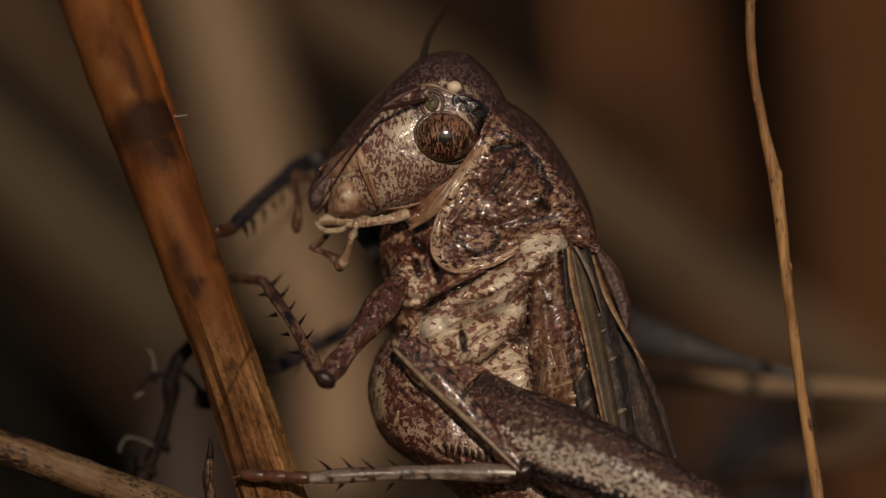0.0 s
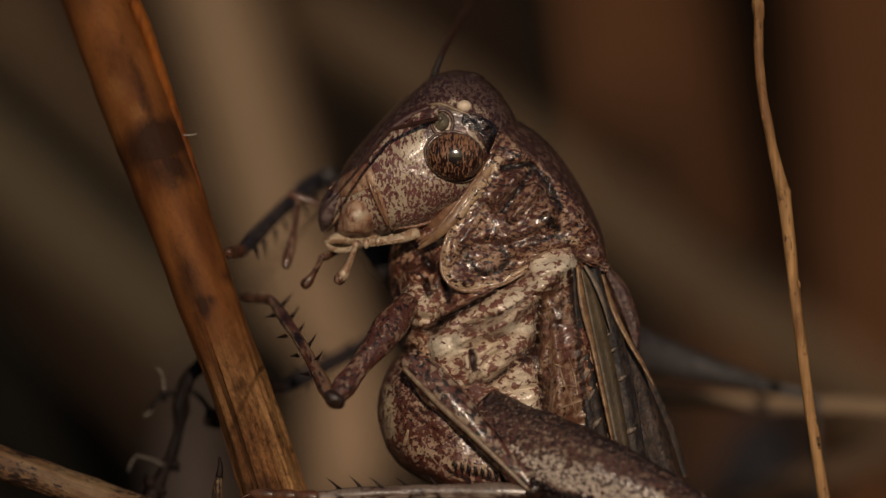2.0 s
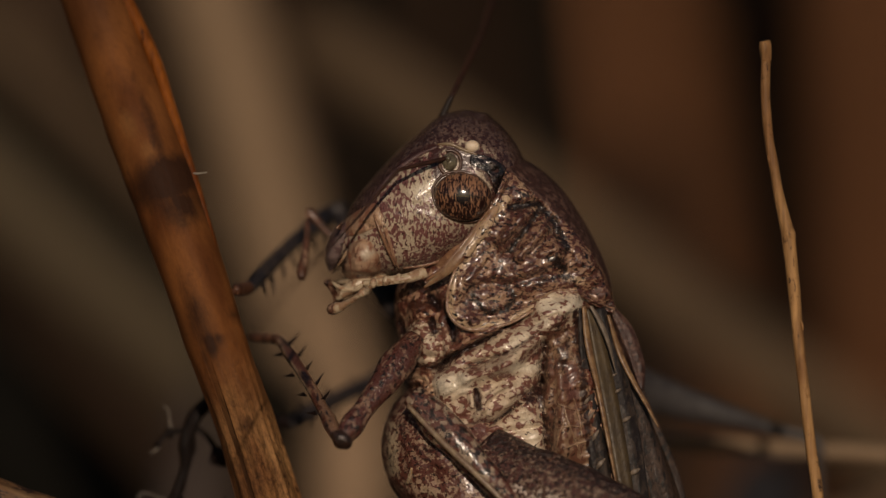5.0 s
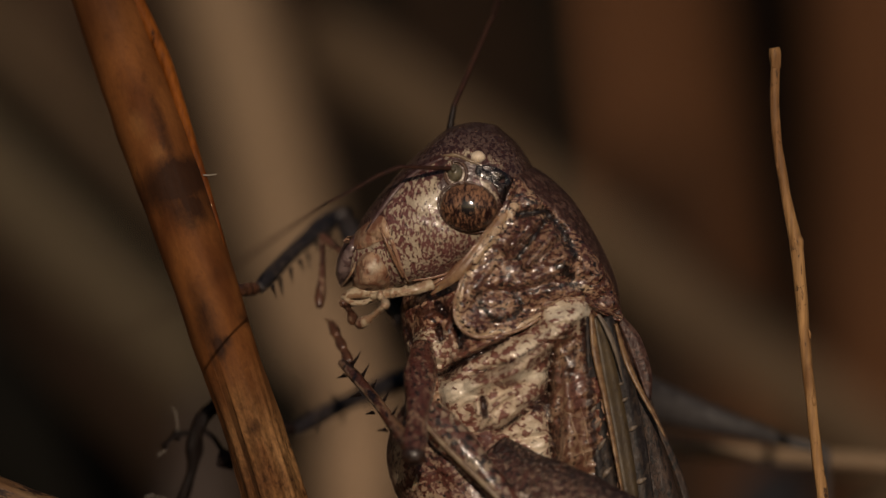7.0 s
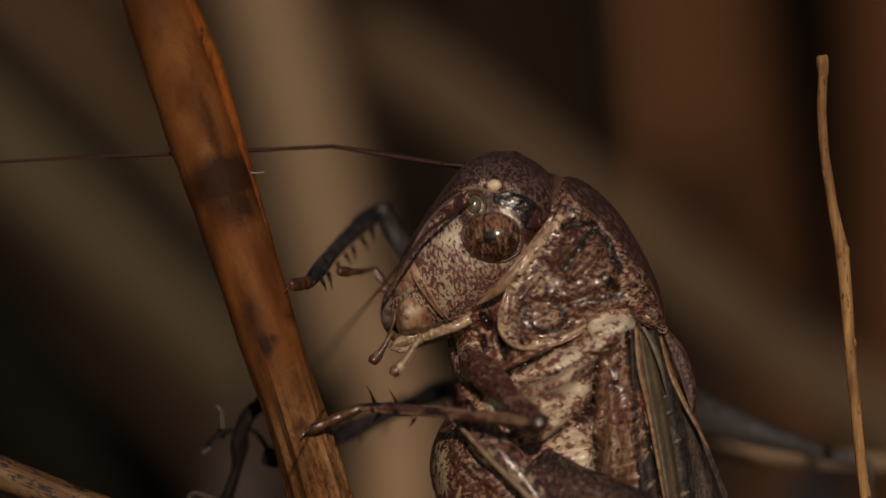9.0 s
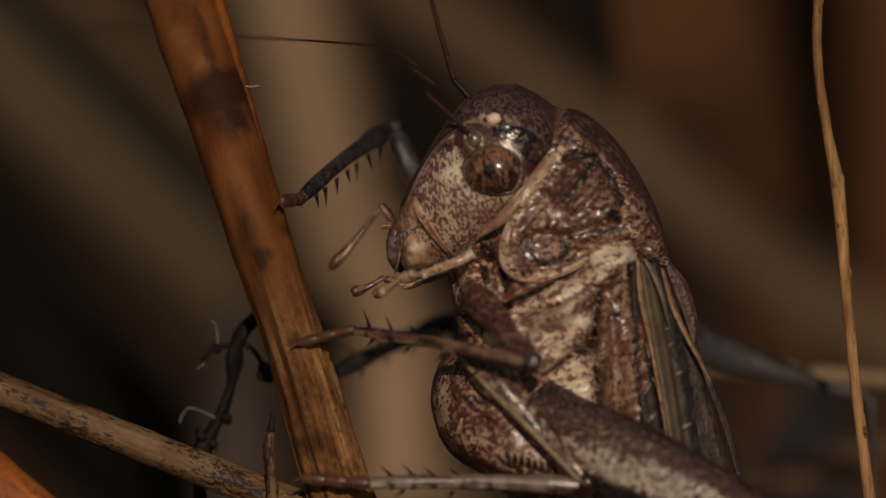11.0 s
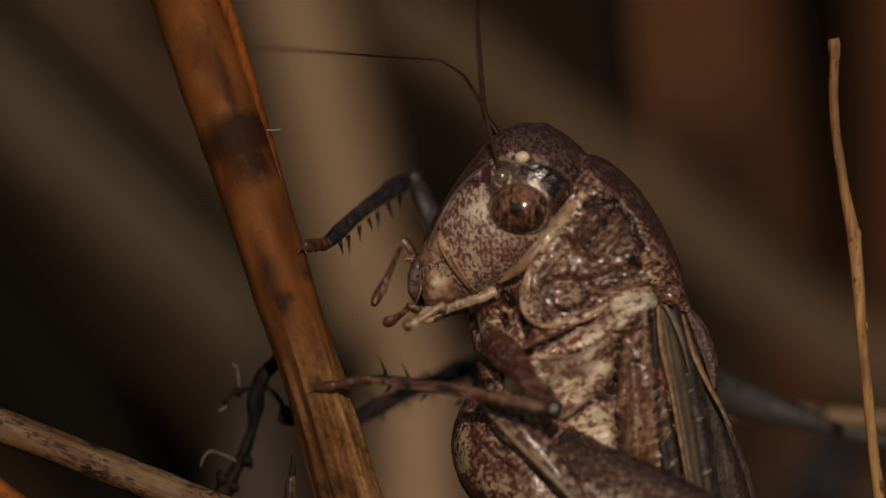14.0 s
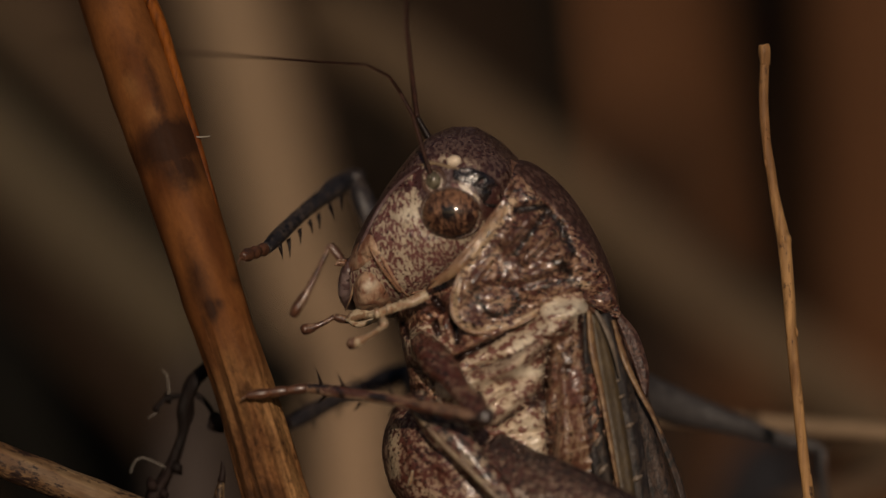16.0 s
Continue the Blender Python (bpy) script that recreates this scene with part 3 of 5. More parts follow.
# ---------------------------------------------------------------- the ground and what lies far behind
def build_ground():
    """One sheet of dark soil, level under the insect and rising to a bank far behind it."""
    bm = bmesh.new()
    xs = [-60, -20, -8, -3, -1.5, *np.linspace(-0.9, 0.9, 37), 1.5, 3, 8, 20, 60]
    ys = [-60, -20, -6, -2, *np.linspace(-0.6, 1.6, 45), 2.5, 5, 15, 60]
    rows = []
    for y in ys:
        rise = 0.75 / (1 + math.exp(-(y - 0.75) / 0.10))
        rows.append([Vector((x, y, rise + 0.012 * noise.fractal(Vector((x * 9, y * 9, 1)), 1.0, 2.0, 4))) for x in xs])
    skin_rings(bm, rows, closed=False, caps=False)
    ob = part("ground", bm, soil)
    tagged(ob, "dark bare soil rising to a shaded bank", "ground", kind="structure")


build_ground()


def stem_between(name, top, bottom, sizes, material, label, category="stalk", group="", sides=20, steps=60, ridges=0,
                 ridge=0.0, bow=(0, 0), wobble=0.05):
    """A dry stalk from its top (a Vector) to its foot, built along its own z so that its fibres run with it."""
    axis = bottom - top
    length = axis.length
    turn = axis.to_track_quat("-Z", "Y").to_matrix().to_4x4()
    path, radii = [], []
    r = evenly(sizes, steps + 1)
    for i in range(steps + 1):
        k = i / steps
        b = math.sin(math.pi * k)
        path.append(Vector((bow[0] * b * STEP, bow[1] * b * STEP, length * (1 - k))))
        radii.append(r[i] * STEP)
    ob = part(name, tube(path, radii, sides, ridges=ridges, ridge=ridge, wobble=wobble), material)
    ob.matrix_world = Matrix.Translation(bottom) @ turn
    tagged(ob, label, category, group)
    return ob


def toward_ground(a, b):
    """The place where the line from a through b meets the soil."""
    way = b - a
    return a + way * ((0.0 - a.z) / way.z)


# broad blurred stalks behind the insect: (u, v) at the top and lower down, depth, half width, leaning on depth
def behind(name, a, b, d, half, material, label, up=0.6, down=None, slope=0.0):
    p, q = far(*a, d), far(*b, d + slope)
    way = q - p
    top = p - way * up
    foot = toward_ground(p, q) if down is None else p + way * down
    return stem_between(name, top, foot, (half * 0.9, half, half), material, label, "dry stalk", "dry stalks behind", 14, 40, wobble=0.12)


behind("dry_stalk", (366, 0), (640, 882), 3600, 116, pale_straw, "broad pale tan dry grass stalk standing in sun")
behind("dry_stalk", (-150, 150), (420, 640), 4800, 120, grey_straw, "slanting olive-grey dry grass stalk")
behind("dry_stalk", (900, 240), (1568, 715), 3600, 88, tan_straw, "slanting tan dry grass stalk")
behind("dry_stalk", (1090, -60), (1150, 330), 12500, 150, red_straw, "reddish brown dry stalk among other stalks")
behind("dry_stalk", (1535, -60), (1575, 560), 12500, 150, red_straw, "reddish brown dry stalk among other stalks")
behind("dry_stalk", (100, -60), (420, 400), 5600, 75, brown_straw, "dark brown slanting dry stalk")
behind("dry_stalk", (-60, -30), (300, 300), 4200, 62, tan_straw, "slanting tan dry grass stalk")
behind("dry_stalk", (1110, 670), (1620, 694), 800, 17, pale_straw, "pale level dry stalk behind the insect", up=0.2, down=2.2)
behind("dry_stalk", (1250, 880), (1620, 745), 1500, 34, brown_straw, "brown slanting dry stalk", up=0.6, down=2.4)


# Dark strips added where there is only shade between the stalks.
behind("leaf_or_tone_fill", (-350, 345), (320, 1035), 3300, 178, shade_black, "broad dark strip for the shade between stalks")
behind("leaf_or_tone_fill", (-60, 92), (260, 392), 3500, 46, shade_black, "dark strip for the shade between stalks")


# Slate sheet added in place of the shaded gap at lower right.
stem_between("leaf_or_tone_fill", far(1325, 705, 3100), far(1345, 1700, 3100), (60, 150, 170, 160, 120), shade_slate, "slate-dark sheet for the shade at lower right", "dry leaf", "", 14, 40)


# Added brown sheet; its dark colour makes the reddish stalk fade downwards.
stem_between("leaf_or_tone_fill", far(1120, 150, 6500), far(1190, 2000, 6500), (30, 110, 150, 190, 190, 150), shade_umber, "dull brown sheet added to dim the reddish stalk below", "dry leaf", "", 14, 40)


stem_between("leaf_or_tone_fill", far(322, 590, 3100), far(345, 1900, 3100), (30, 85, 115, 125, 120, 100), grey_leaf, "dull grey-brown withered leaf", "dry leaf", "", 14, 40)
# Paler piece added in front of the tan stalk to brighten its lower end.
stem_between("leaf_or_tone_fill", far(575, 430, 3450), far(690, 1900, 3450), (25, 85, 118, 130, 130, 110), bright_straw, "broad pale shape added over the lower tan stalk", "dry leaf", "", 14, 40)
# Two more dark strips, painted for the shade on either side of the head.
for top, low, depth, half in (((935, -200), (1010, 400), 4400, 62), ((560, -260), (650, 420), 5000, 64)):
    behind("leaf_or_tone_fill", top, low, depth, half, shade_black, "dark strip for the shade between stalks", up=0.4)


def build_shade_grass():
    """Unseen dry tussocks added to both sides behind, arching together over the gap; they keep the bank behind them in
    shade.
    """
    bm = bmesh.new()
    for i in range(900):
        side = random.choice((-1, 1))
        x, y = side * random.uniform(0.07, 0.5), random.uniform(0.14, 0.42)
        z = random.uniform(0.0, 0.02)
        height, lean = random.uniform(0.28, 0.62), -side * random.uniform(0.1, 0.9) * abs(x)
        w = random.uniform(0.002, 0.005)
        turn = random.uniform(-1.2, 1.2)
        wide = Vector((math.cos(turn), math.sin(turn), 0)) * w
        rows = []
        for k in range(6):
            q = k / 5
            c = Vector((x + lean * 1.5 * q ** 2.2, y + 0.05 * math.sin(i) * q * q, z + height * (q - 0.22 * q * q)))
            rows.append([c - wide * (1 - 0.8 * q), c + wide * (1 - 0.8 * q)])
        skin_rings(bm, rows, closed=False, caps=False)
    ob = part("shade_grass", bm, brown_straw)
    tagged(ob, "unseen dense tussocks of dry brown grass, added to shade the bank", "grass", kind="stuff")


build_shade_grass()


# ---------------------------------------------------------------- the stalk that carries the insect
def build_main_stalk():
    line = [(-520, -1500, 420), (-300, -1000, 380), (54, -270, 250), (158, 0, 195), (214, 140, 162), (270, 280, 134), (347, 500, 104), (402, 650, 100),
            (460, 830, 100), (565, 1120, 100), (770, 1700, 100), (1130, 2700, 100), (1900, 4800, 100), (4100, 11200, 100)]
    places = spline([(*p, r) for p, r in zip(line, (50, 54, 57, 59, 62, 60, 54, 52, 55, 58, 62, 64, 66, 70))], 320)
    foot = P(4100, 11200, 100)
    up = (P(151, 0, 100) - foot).normalized()
    deep = (Vector((0, 1, 0)) - up * up.y).normalized()
    m = Matrix.Translation(foot) @ Matrix((deep.cross(up), deep, up)).transposed().to_4x4()
    back = m.inverted()
    ob = part("main_stalk", tube([back @ P(*p[:3]) for p in places], [p[3] * STEP for p in places], 110, wobble=0.03), stalk_straw)
    ob.matrix_world = m
    middle = [back @ P(*p[:3]) for p in places]
    z = np.array([w.co.z for w in ob.data.vertices])
    x = np.array([w.co.x for w in ob.data.vertices])
    dark, pale = np.zeros(len(z)), np.zeros(len(z))
    low, high = (back @ P(430, 730, 100)).z, (back @ P(345, 470, 100)).z
    worn = np.clip((high - z) / (high - low), 0, 1)
    worn = worn * worn * (3 - 2 * worn)
    # long ribs and furrows, deep on the worn lower part, faint above
    for i, w in enumerate(ob.data.vertices):
        k = i % 110
        a = 2 * math.pi * k / 110
        rib = noise.fractal(Vector((math.cos(a) * 2.6, math.sin(a) * 2.6, w.co.z * 40)), 1.0, 2.0, 2)
        centre = middle[min(i // 110, len(middle) - 1)]
        out = w.co - centre
        w.co = centre + out * (1 + (0.012 + 0.16 * worn[i]) * rib - 0.05 * worn[i])
    for u, v, across, length, strength in ((262, 215, 90, 50, 1.0), (285, 262, 60, 60, 0.75), (232, 130, 16, 130, 0.6), (340, 506, 16, 34, 0.85), (356, 500, 16, 14, 0.75), (330, 530, 10, 40, 0.6), (312, 450, 26, 90, 0.65), (385, 455, 22, 26, 0.6),
                                           (405, 650, 20, 22, 0.7), (440, 835, 60, 40, 0.6), (470, 720, 10, 60, 0.55)):
        q = back @ P(u, v, 100)
        dark = np.maximum(dark, strength * np.exp(-((z - q.z) / STEP / length) ** 2 - ((x - q.x) / STEP / across) ** 2))
    for u, v, length in ((185, 115, 60), (225, 165, 40), (290, 290, 26), (372, 600, 50), (405, 700, 60), (450, 770, 40)):
        q = back @ P(u, v, 100)
        pale = np.maximum(pale, 0.42 * np.exp(-((z - q.z) / STEP / length) ** 2 - ((x - q.x) / STEP) ** 2 / 30 ** 2))
    for name, field in (("dark", dark), ("pale", pale), ("worn", worn)):
        ob.data.attributes.new(name, "FLOAT", "POINT").data.foreach_set("value", field.astype(np.float32))
    return tagged(ob, "thick upright brown dry stalk with dark blotches", "stalk")


main_stalk = build_main_stalk()


def build_side_stem():
    """The thin broken straw beside the insect, with its small node."""
    pts = [(1331, -27, 100), (1333, 90, 100), (1352, 210, 100), (1376, 318, 100), (1397, 500, 102), (1422, 690, 104), (1452, 880, 106),
           (1500, 1200, 110), (1590, 1800, 120), (1760, 2900, 140), (2050, 4900, 180), (2900, 11150, 300)]
    base = P(2900, 11150, 300)
    bm = curve_tube(pts, (8.5, 8.5, 9, 12, 10, 10, 11, 12, 14, 17, 20, 26), 320, 16, base=base, wobble=0.16)
    stem = part("thin_straw", bm, stem_straw)
    stem.location = base
    tagged(stem, "thin upright straw, broken off at its tip", "straw")
    part("node", curve_tube([(1371, 296, 100), (1375, 308, 100), (1379, 322, 100)], (9.5, 12.5, 9.5), 10, 12, base=base, wobble=0.3), stem_straw, stem)
    for u, v, r in ((1342, 128, 4), (1340, 176, 3.5), (1354, 232, 3), (1385, 330, 3.5), (1386, 402, 3), (1403, 470, 3), (1413, 590, 3)):
        part("leaf_scar", curve_tube([(u - r, v - 9, 97), (u, v, 94), (u + 1, v + 9, 97)], (1.5, r, 2), 8, 10, base=base, wobble=0.5), stem_straw, stem)
    part("broken_tip", curve_tube([(1329, -36, 99), (1331, -26, 100), (1332, 0, 100)], (9, 11, 8.5), 14, 12, base=base, wobble=0.8), stem_straw, stem,
         "frayed broken end")
    return stem, base


thin_straw, straw_base = build_side_stem()


# ---------------------------------------------------------------- the bush-cricket
MID = 200                                   # depth of its plane of symmetry
BASE = P(900, 620, MID)
EYE = P(787, 243, 40)
cricket = tagged(new("bush_cricket"), "mottled brown and cream bush-cricket clinging to a stalk", "insect")
cricket.location = BASE


def on_cricket(name, bm, material, label="", parent=None):
    """A part whose mesh is given relative to the insect's base."""
    return part(name, bm, material, parent or cricket, label)


# folds of the flank and chest: line of places, breadth, height (furrows negative and sharp)
FLANK_FOLDS = [
    ([(748, 550), (780, 526), (812, 509), (850, 489), (880, 466), (908, 448)], 7, -26), ([(768, 522), (815, 497), (860, 476)], 11, 12),
    ([(800, 548), (832, 536), (872, 520), (906, 496), (925, 487)], 7, -15), ([(800, 565), (845, 552), (885, 530), (912, 504)], 13, 14),
    ([(812, 657), (850, 645), (880, 622), (905, 600), (936, 574)], 6, -24), ([(815, 645), (828, 612), (850, 590), (878, 574)], 5, 9), ([(845, 630), (885, 600)], 20, 10),
    ([(938, 505), (934, 560), (932, 605), (941, 650), (944, 710)], 8, -20), ([(952, 520), (956, 600), (950, 690)], 6, -8), ([(965, 560), (972, 640), (975, 700)], 12, 8),
    ([(990, 430), (940, 470), (890, 512), (868, 545)], 20, 16), ([(940, 442), (978, 432)], 24, 12), ([(925, 424), (965, 409), (1000, 416)], 5, 8),
    ([(715, 508)], 26, 8), ([(716, 455)], 20, 8), ([(682, 497), (710, 479), (727, 472), (750, 506)], 4, 8), ([(690, 546), (720, 552), (755, 551)], 7, -20), ([(752, 500), (757, 540)], 7, -14),
    ([(735, 425), (748, 442)], 8, -26), ([(737, 470), (741, 488)], 8, -22), ([(772, 470), (777, 500)], 6, -18), ([(680, 470), (688, 492)], 9, -18),
    ([(762, 582)], 26, 15), ([(742, 600), (736, 566)], 6, -16), ([(700, 566), (722, 562), (738, 580)], 6, 11), ([(690, 580), (715, 574), (728, 588)], 5, 8), ([(684, 590), (714, 584)], 4, -10),
    ([(818, 594), (821, 616)], 5, -18), ([(808, 592), (812, 618)], 5, 8), ([(829, 596), (830, 622)], 5, 8), ([(700, 530), (745, 532)], 5, -8), ([(905, 475), (958, 452)], 6, -8), ([(830, 668), (930, 652)], 6, -8)]
# Dark strokes: skin blotches, and crease shade put into the colour along the furrows.
FLANK_DARK = [([(748, 550), (780, 526), (812, 509), (850, 489), (880, 466), (908, 448)], 5, 0.8), ([(752, 546), (785, 524)], 8, 0.8), ([(938, 505), (934, 560), (932, 605), (941, 650), (944, 710)], 7, 0.75),
              ([(940, 515), (938, 555)], 15, 0.62), ([(930, 590), (912, 602)], 14, 0.75), ([(966, 470), (975, 500), (968, 545)], 20, 0.56), ([(1000, 480), (1008, 600)], 10, 0.6), ([(955, 600), (952, 700)], 6, 0.6), ([(818, 590), (822, 620)], 7, 1.0),
              ([(812, 657), (850, 645), (880, 622), (905, 600), (936, 574)], 4, 0.75), ([(992, 450), (1005, 560), (1020, 690)], 8, 0.8), ([(735, 425), (748, 442)], 9, 0.9), ([(737, 470), (741, 488)], 8, 0.9),
              ([(772, 470), (777, 500)], 6, 0.9), ([(680, 470), (688, 492)], 10, 0.8), ([(690, 546), (755, 551)], 6, 0.7), ([(690, 585), (715, 590)], 9, 0.5), ([(800, 548), (872, 520), (920, 490)], 5, 0.5),
              ([(650, 440), (668, 520)], 30, 0.6), ([(690, 400), (740, 405)], 22, 0.6)]
FLANK_PALE = [([(940, 438), (992, 432)], 22, 0.75), ([(790, 505), (850, 480)], 12, 0.7), ([(750, 582), (790, 575)], 24, 0.8), ([(880, 548), (925, 545)], 13, 0.7), ([(905, 640), (925, 685)], 20, 0.55),
              ([(700, 515), (735, 495)], 20, 0.5), ([(880, 505), (940, 465)], 16, 0.6), ([(966, 680), (972, 640)], 12, 0.45), ([(712, 566), (735, 572)], 9, 0.6)]
FLANK_TINT = [([(700, 440), (760, 430), (770, 480)], 22, 0.6), ([(985, 545), (985, 600)], 16, 0.7), ([(800, 520), (850, 530)], 16, 0.3), ([(700, 595), (690, 630)], 24, 0.5)]
BELLY_PALE = [([(668, 660), (672, 735)], 17, 0.75), ([(715, 760), (790, 790), (880, 800)], 14, 0.55), ([(720, 680), (740, 690)], 12, 0.5)]
BELLY_DARK = [([(770 + 13 * i, 785 + 2 * i), (780 + 13 * i, 812 + 2 * i)], 4, 0.8) for i in range(11)] + [([(700, 690), (760, 700), (820, 690)], 14, 0.5), ([(690, 655), (690, 690)], 8, 0.5)]
BELLY_TINT = [([(725, 715), (780, 740), (850, 770)], 30, 0.36), ([(700, 790), (780, 830), (900, 840)], 20, 0.7), ([(662, 760), (690, 800)], 14, 0.8)]
REGIONS = [
    ("shoulder_plate", "cream shoulder plate", [(752, 548), (812, 509), (850, 489), (908, 448), (925, 418), (1008, 402), (1003, 470), (930, 484), (906, 496), (872, 520), (800, 547)]),
    ("side_plate", "cream plate with brown blotches", [(738, 552), (800, 547), (872, 520), (906, 496), (940, 486), (934, 574), (905, 600), (850, 645), (805, 660), (742, 612)]),
    ("lower_plate", "cream and rust lower plate", [(805, 660), (850, 645), (905, 600), (934, 574), (941, 650), (946, 725), (830, 725)]),
    ("membrane", "thin orange-brown membrane with pale veins", [(940, 486), (1003, 470), (1012, 560), (1032, 725), (946, 725), (941, 650), (934, 574)]),
    ("chest_plate", "flesh-coloured chest plate", [(675, 500), (705, 470), (750, 470), (775, 500), (752, 548), (700, 548)]),
    ("hip_plate", "rust-brown hip", [(668, 560), (700, 548), (752, 548), (738, 552), (742, 612), (700, 642), (662, 612)])]
REGION_SKIN = {"membrane": skin_membrane, "hip_plate": skin_chest}


def inside(u, v, outline):
    """Whether each place lies within an outline."""
    hit = np.zeros(len(u), bool)
    for (a, b), (c, e) in zip(outline, outline[1:] + outline[:1]):
        if b != e:
            hit ^= ((b > v) != (e > v)) & (u < (c - a) * (v - b) / (e - b) + a)
    return hit


def fold_heights(u, v, folds):
    """The relief of a set of folds: rounded ridges and sharp furrows."""
    out = np.zeros(len(u))
    for line, broad, rise in folds:
        near = np.full(len(u), 1e9)
        for (a, b), (c, e) in zip(line, line[1:] if len(line) > 1 else line):
            du, dv = c - a, e - b
            k = np.clip(((u - a) * du + (v - b) * dv) / max(du * du + dv * dv, 1e-9), 0, 1)
            near = np.minimum(near, np.hypot(u - a - k * du, v - b - k * dv))
        out += rise * (np.exp(-(near / broad) ** 2) if rise > 0 else np.exp(-(near / broad) ** 1.2))
    return out


def build_trunk():
    """Thorax with its plates, and belly. The plates meet in furrows of one folded skin."""
    thorax = hull([(680, 382, 900, 290, 86), (668, 440, 1005, 365, 136), (676, 500, 1055, 440, 168), (690, 560, 1085, 520, 178),
                   (700, 620, 1110, 610, 180), (725, 690, 1130, 700, 172), (780, 760, 1160, 790, 150), (860, 810, 1180, 860, 110)],
                  MID, 210, 260, 2.6)
    co = np.array([w.co[:] for w in thorax.verts])
    u, v, d = co[:, 0] / STEP + 784, 441 - (co[:, 2] - HEIGHT) / STEP, co[:, 1] / STEP
    near = np.clip((MID - d) / 60, 0, 1)
    rise = 1.6 * fold_heights(u, v, FLANK_FOLDS)
    for i, w in enumerate(thorax.verts):
        h = rise[i] + 9 * noise.fractal(Vector((u[i] / 60, v[i] / 60, d[i] / 60)), 1.0, 2.0, 3)
        h += 5 * noise.fractal(Vector(((u[i] * 0.85 - v[i] * 0.5) / 34, (u[i] * 0.5 + v[i] * 0.85) / 11, 2.0)), 1.0, 2.0, 2)
        w.co.y -= h * near[i] * STEP
    belly = hull([(735, 560, 880, 600, 70), (672, 615, 920, 640, 150), (650, 680, 960, 700, 182), (656, 740, 1000, 770, 190),
                  (688, 795, 1050, 850, 188), (760, 840, 1110, 940, 176), (850, 920, 1190, 1050, 158), (960, 1060, 1280, 1190, 140),
                  (1100, 1230, 1370, 1330, 105), (1240, 1400, 1430, 1440, 55)], MID, 140, 110, 2.3, lump=7, lump_size=36)
    surface = Surface(thorax, belly)
    thorax.verts.ensure_lookup_table()
    thorax.verts.index_update()
    faces = [[w.index for w in f.verts] for f in thorax.faces]
    place = [w.co - BASE for w in thorax.verts]
    thorax.free()
    fu, fv = np.array([u[f].mean() for f in faces]), np.array([v[f].mean() for f in faces])
    front = np.array([d[f].mean() for f in faces]) < MID
    owner = np.full(len(faces), -1)
    for i, (_, _, outline) in enumerate(REGIONS):
        owner[(owner < 0) & front & inside(fu, fv, outline)] = i
    for i, (name, label, _) in [(-1, ("thorax", "", None)), *enumerate(REGIONS)]:
        bm, made = bmesh.new(), {}
        for k in np.nonzero(owner == i)[0]:
            for q in faces[k]:
                if q not in made:
                    made[q] = bm.verts.new(place[q])
            bm.faces.new([made[q] for q in faces[k]])
        skin = skin_chest if i < 0 else REGION_SKIN.get(name, skin_flank)
        marked(on_cricket(name, bm, skin, label), BASE, dark=FLANK_DARK, pale=FLANK_PALE if i >= 0 else [([(0, 0)], 1, 0)], tint=FLANK_TINT)
    bmesh.ops.translate(belly, verts=belly.verts, vec=-BASE)
    marked(on_cricket("abdomen", belly, skin_belly, "reddish brown banded belly"), BASE, dark=BELLY_DARK, pale=BELLY_PALE, tint=BELLY_TINT)
    return surface


trunk = build_trunk()


for i in range(8):
    u, v = 786 + 12 * i, 780 + 3 * i
    on_cricket("belly_notch", ridge_line([(u, v), (u + 3, v + 10), (u + 4, v + 22)], (1.5, 4.2, 2), trunk, -1.5, 8, base=BASE, sides=6), skin_dark)
    on_cricket("belly_tooth", ridge_line([(u + 6, v + 1), (u + 9, v + 11), (u + 9, v + 18)], (1.5, 3.2, 1), trunk, 0.5, 8, base=BASE, sides=6), skin_rim)
on_cricket("belly_fold", ridge_line([(705, 728), (702, 742), (698, 756)], (2, 4.2, 3), trunk, 3, 10, base=BASE, sides=8), skin_cream, "small pale fold on the belly")
for vein in ([(972, 610), (980, 640), (990, 665), (1004, 700)], [(960, 655), (984, 649), (1008, 652)], [(972, 690), (994, 682), (1014, 676)], [(978, 634), (966, 662), (960, 692)],
             [(990, 600), (1000, 632), (1006, 668)], [(962, 610), (984, 618), (1002, 622)]):
    on_cricket("vein", ridge_line(vein, (0.8, 2.3, 2.3, 0.8), trunk, 2, base=BASE, sides=6), skin_rim)
on_cricket("shoulder_rim", ridge_line([(906, 436), (928, 424), (962, 409), (1002, 414)], (1, 2.6, 3, 2), trunk, 1, 30, base=BASE), skin_rim)


# Dark patches of the lobe; strokes in its furrows are painted crease shade.
SADDLE_DARK = [([(872, 264), (920, 256), (953, 288), (975, 335)], 8, 0.85), ([(872, 342), (911, 288), (926, 264)], 6, 0.85), ([(940, 300), (962, 320)], 10, 0.5),
               ([(806, 400), (812, 428), (836, 450), (868, 446), (884, 424), (868, 402)], 8, 0.7), ([(950, 352), (968, 368)], 14, 0.75), ([(925, 398), (965, 384), (990, 390)], 9, 0.6),
               ([(905, 350), (950, 312)], 5, 0.5), ([(892, 400), (935, 384)], 5, 0.5), ([(796, 410), (800, 440)], 6, 0.4), ([(890, 245), (905, 240)], 8, 0.5)]
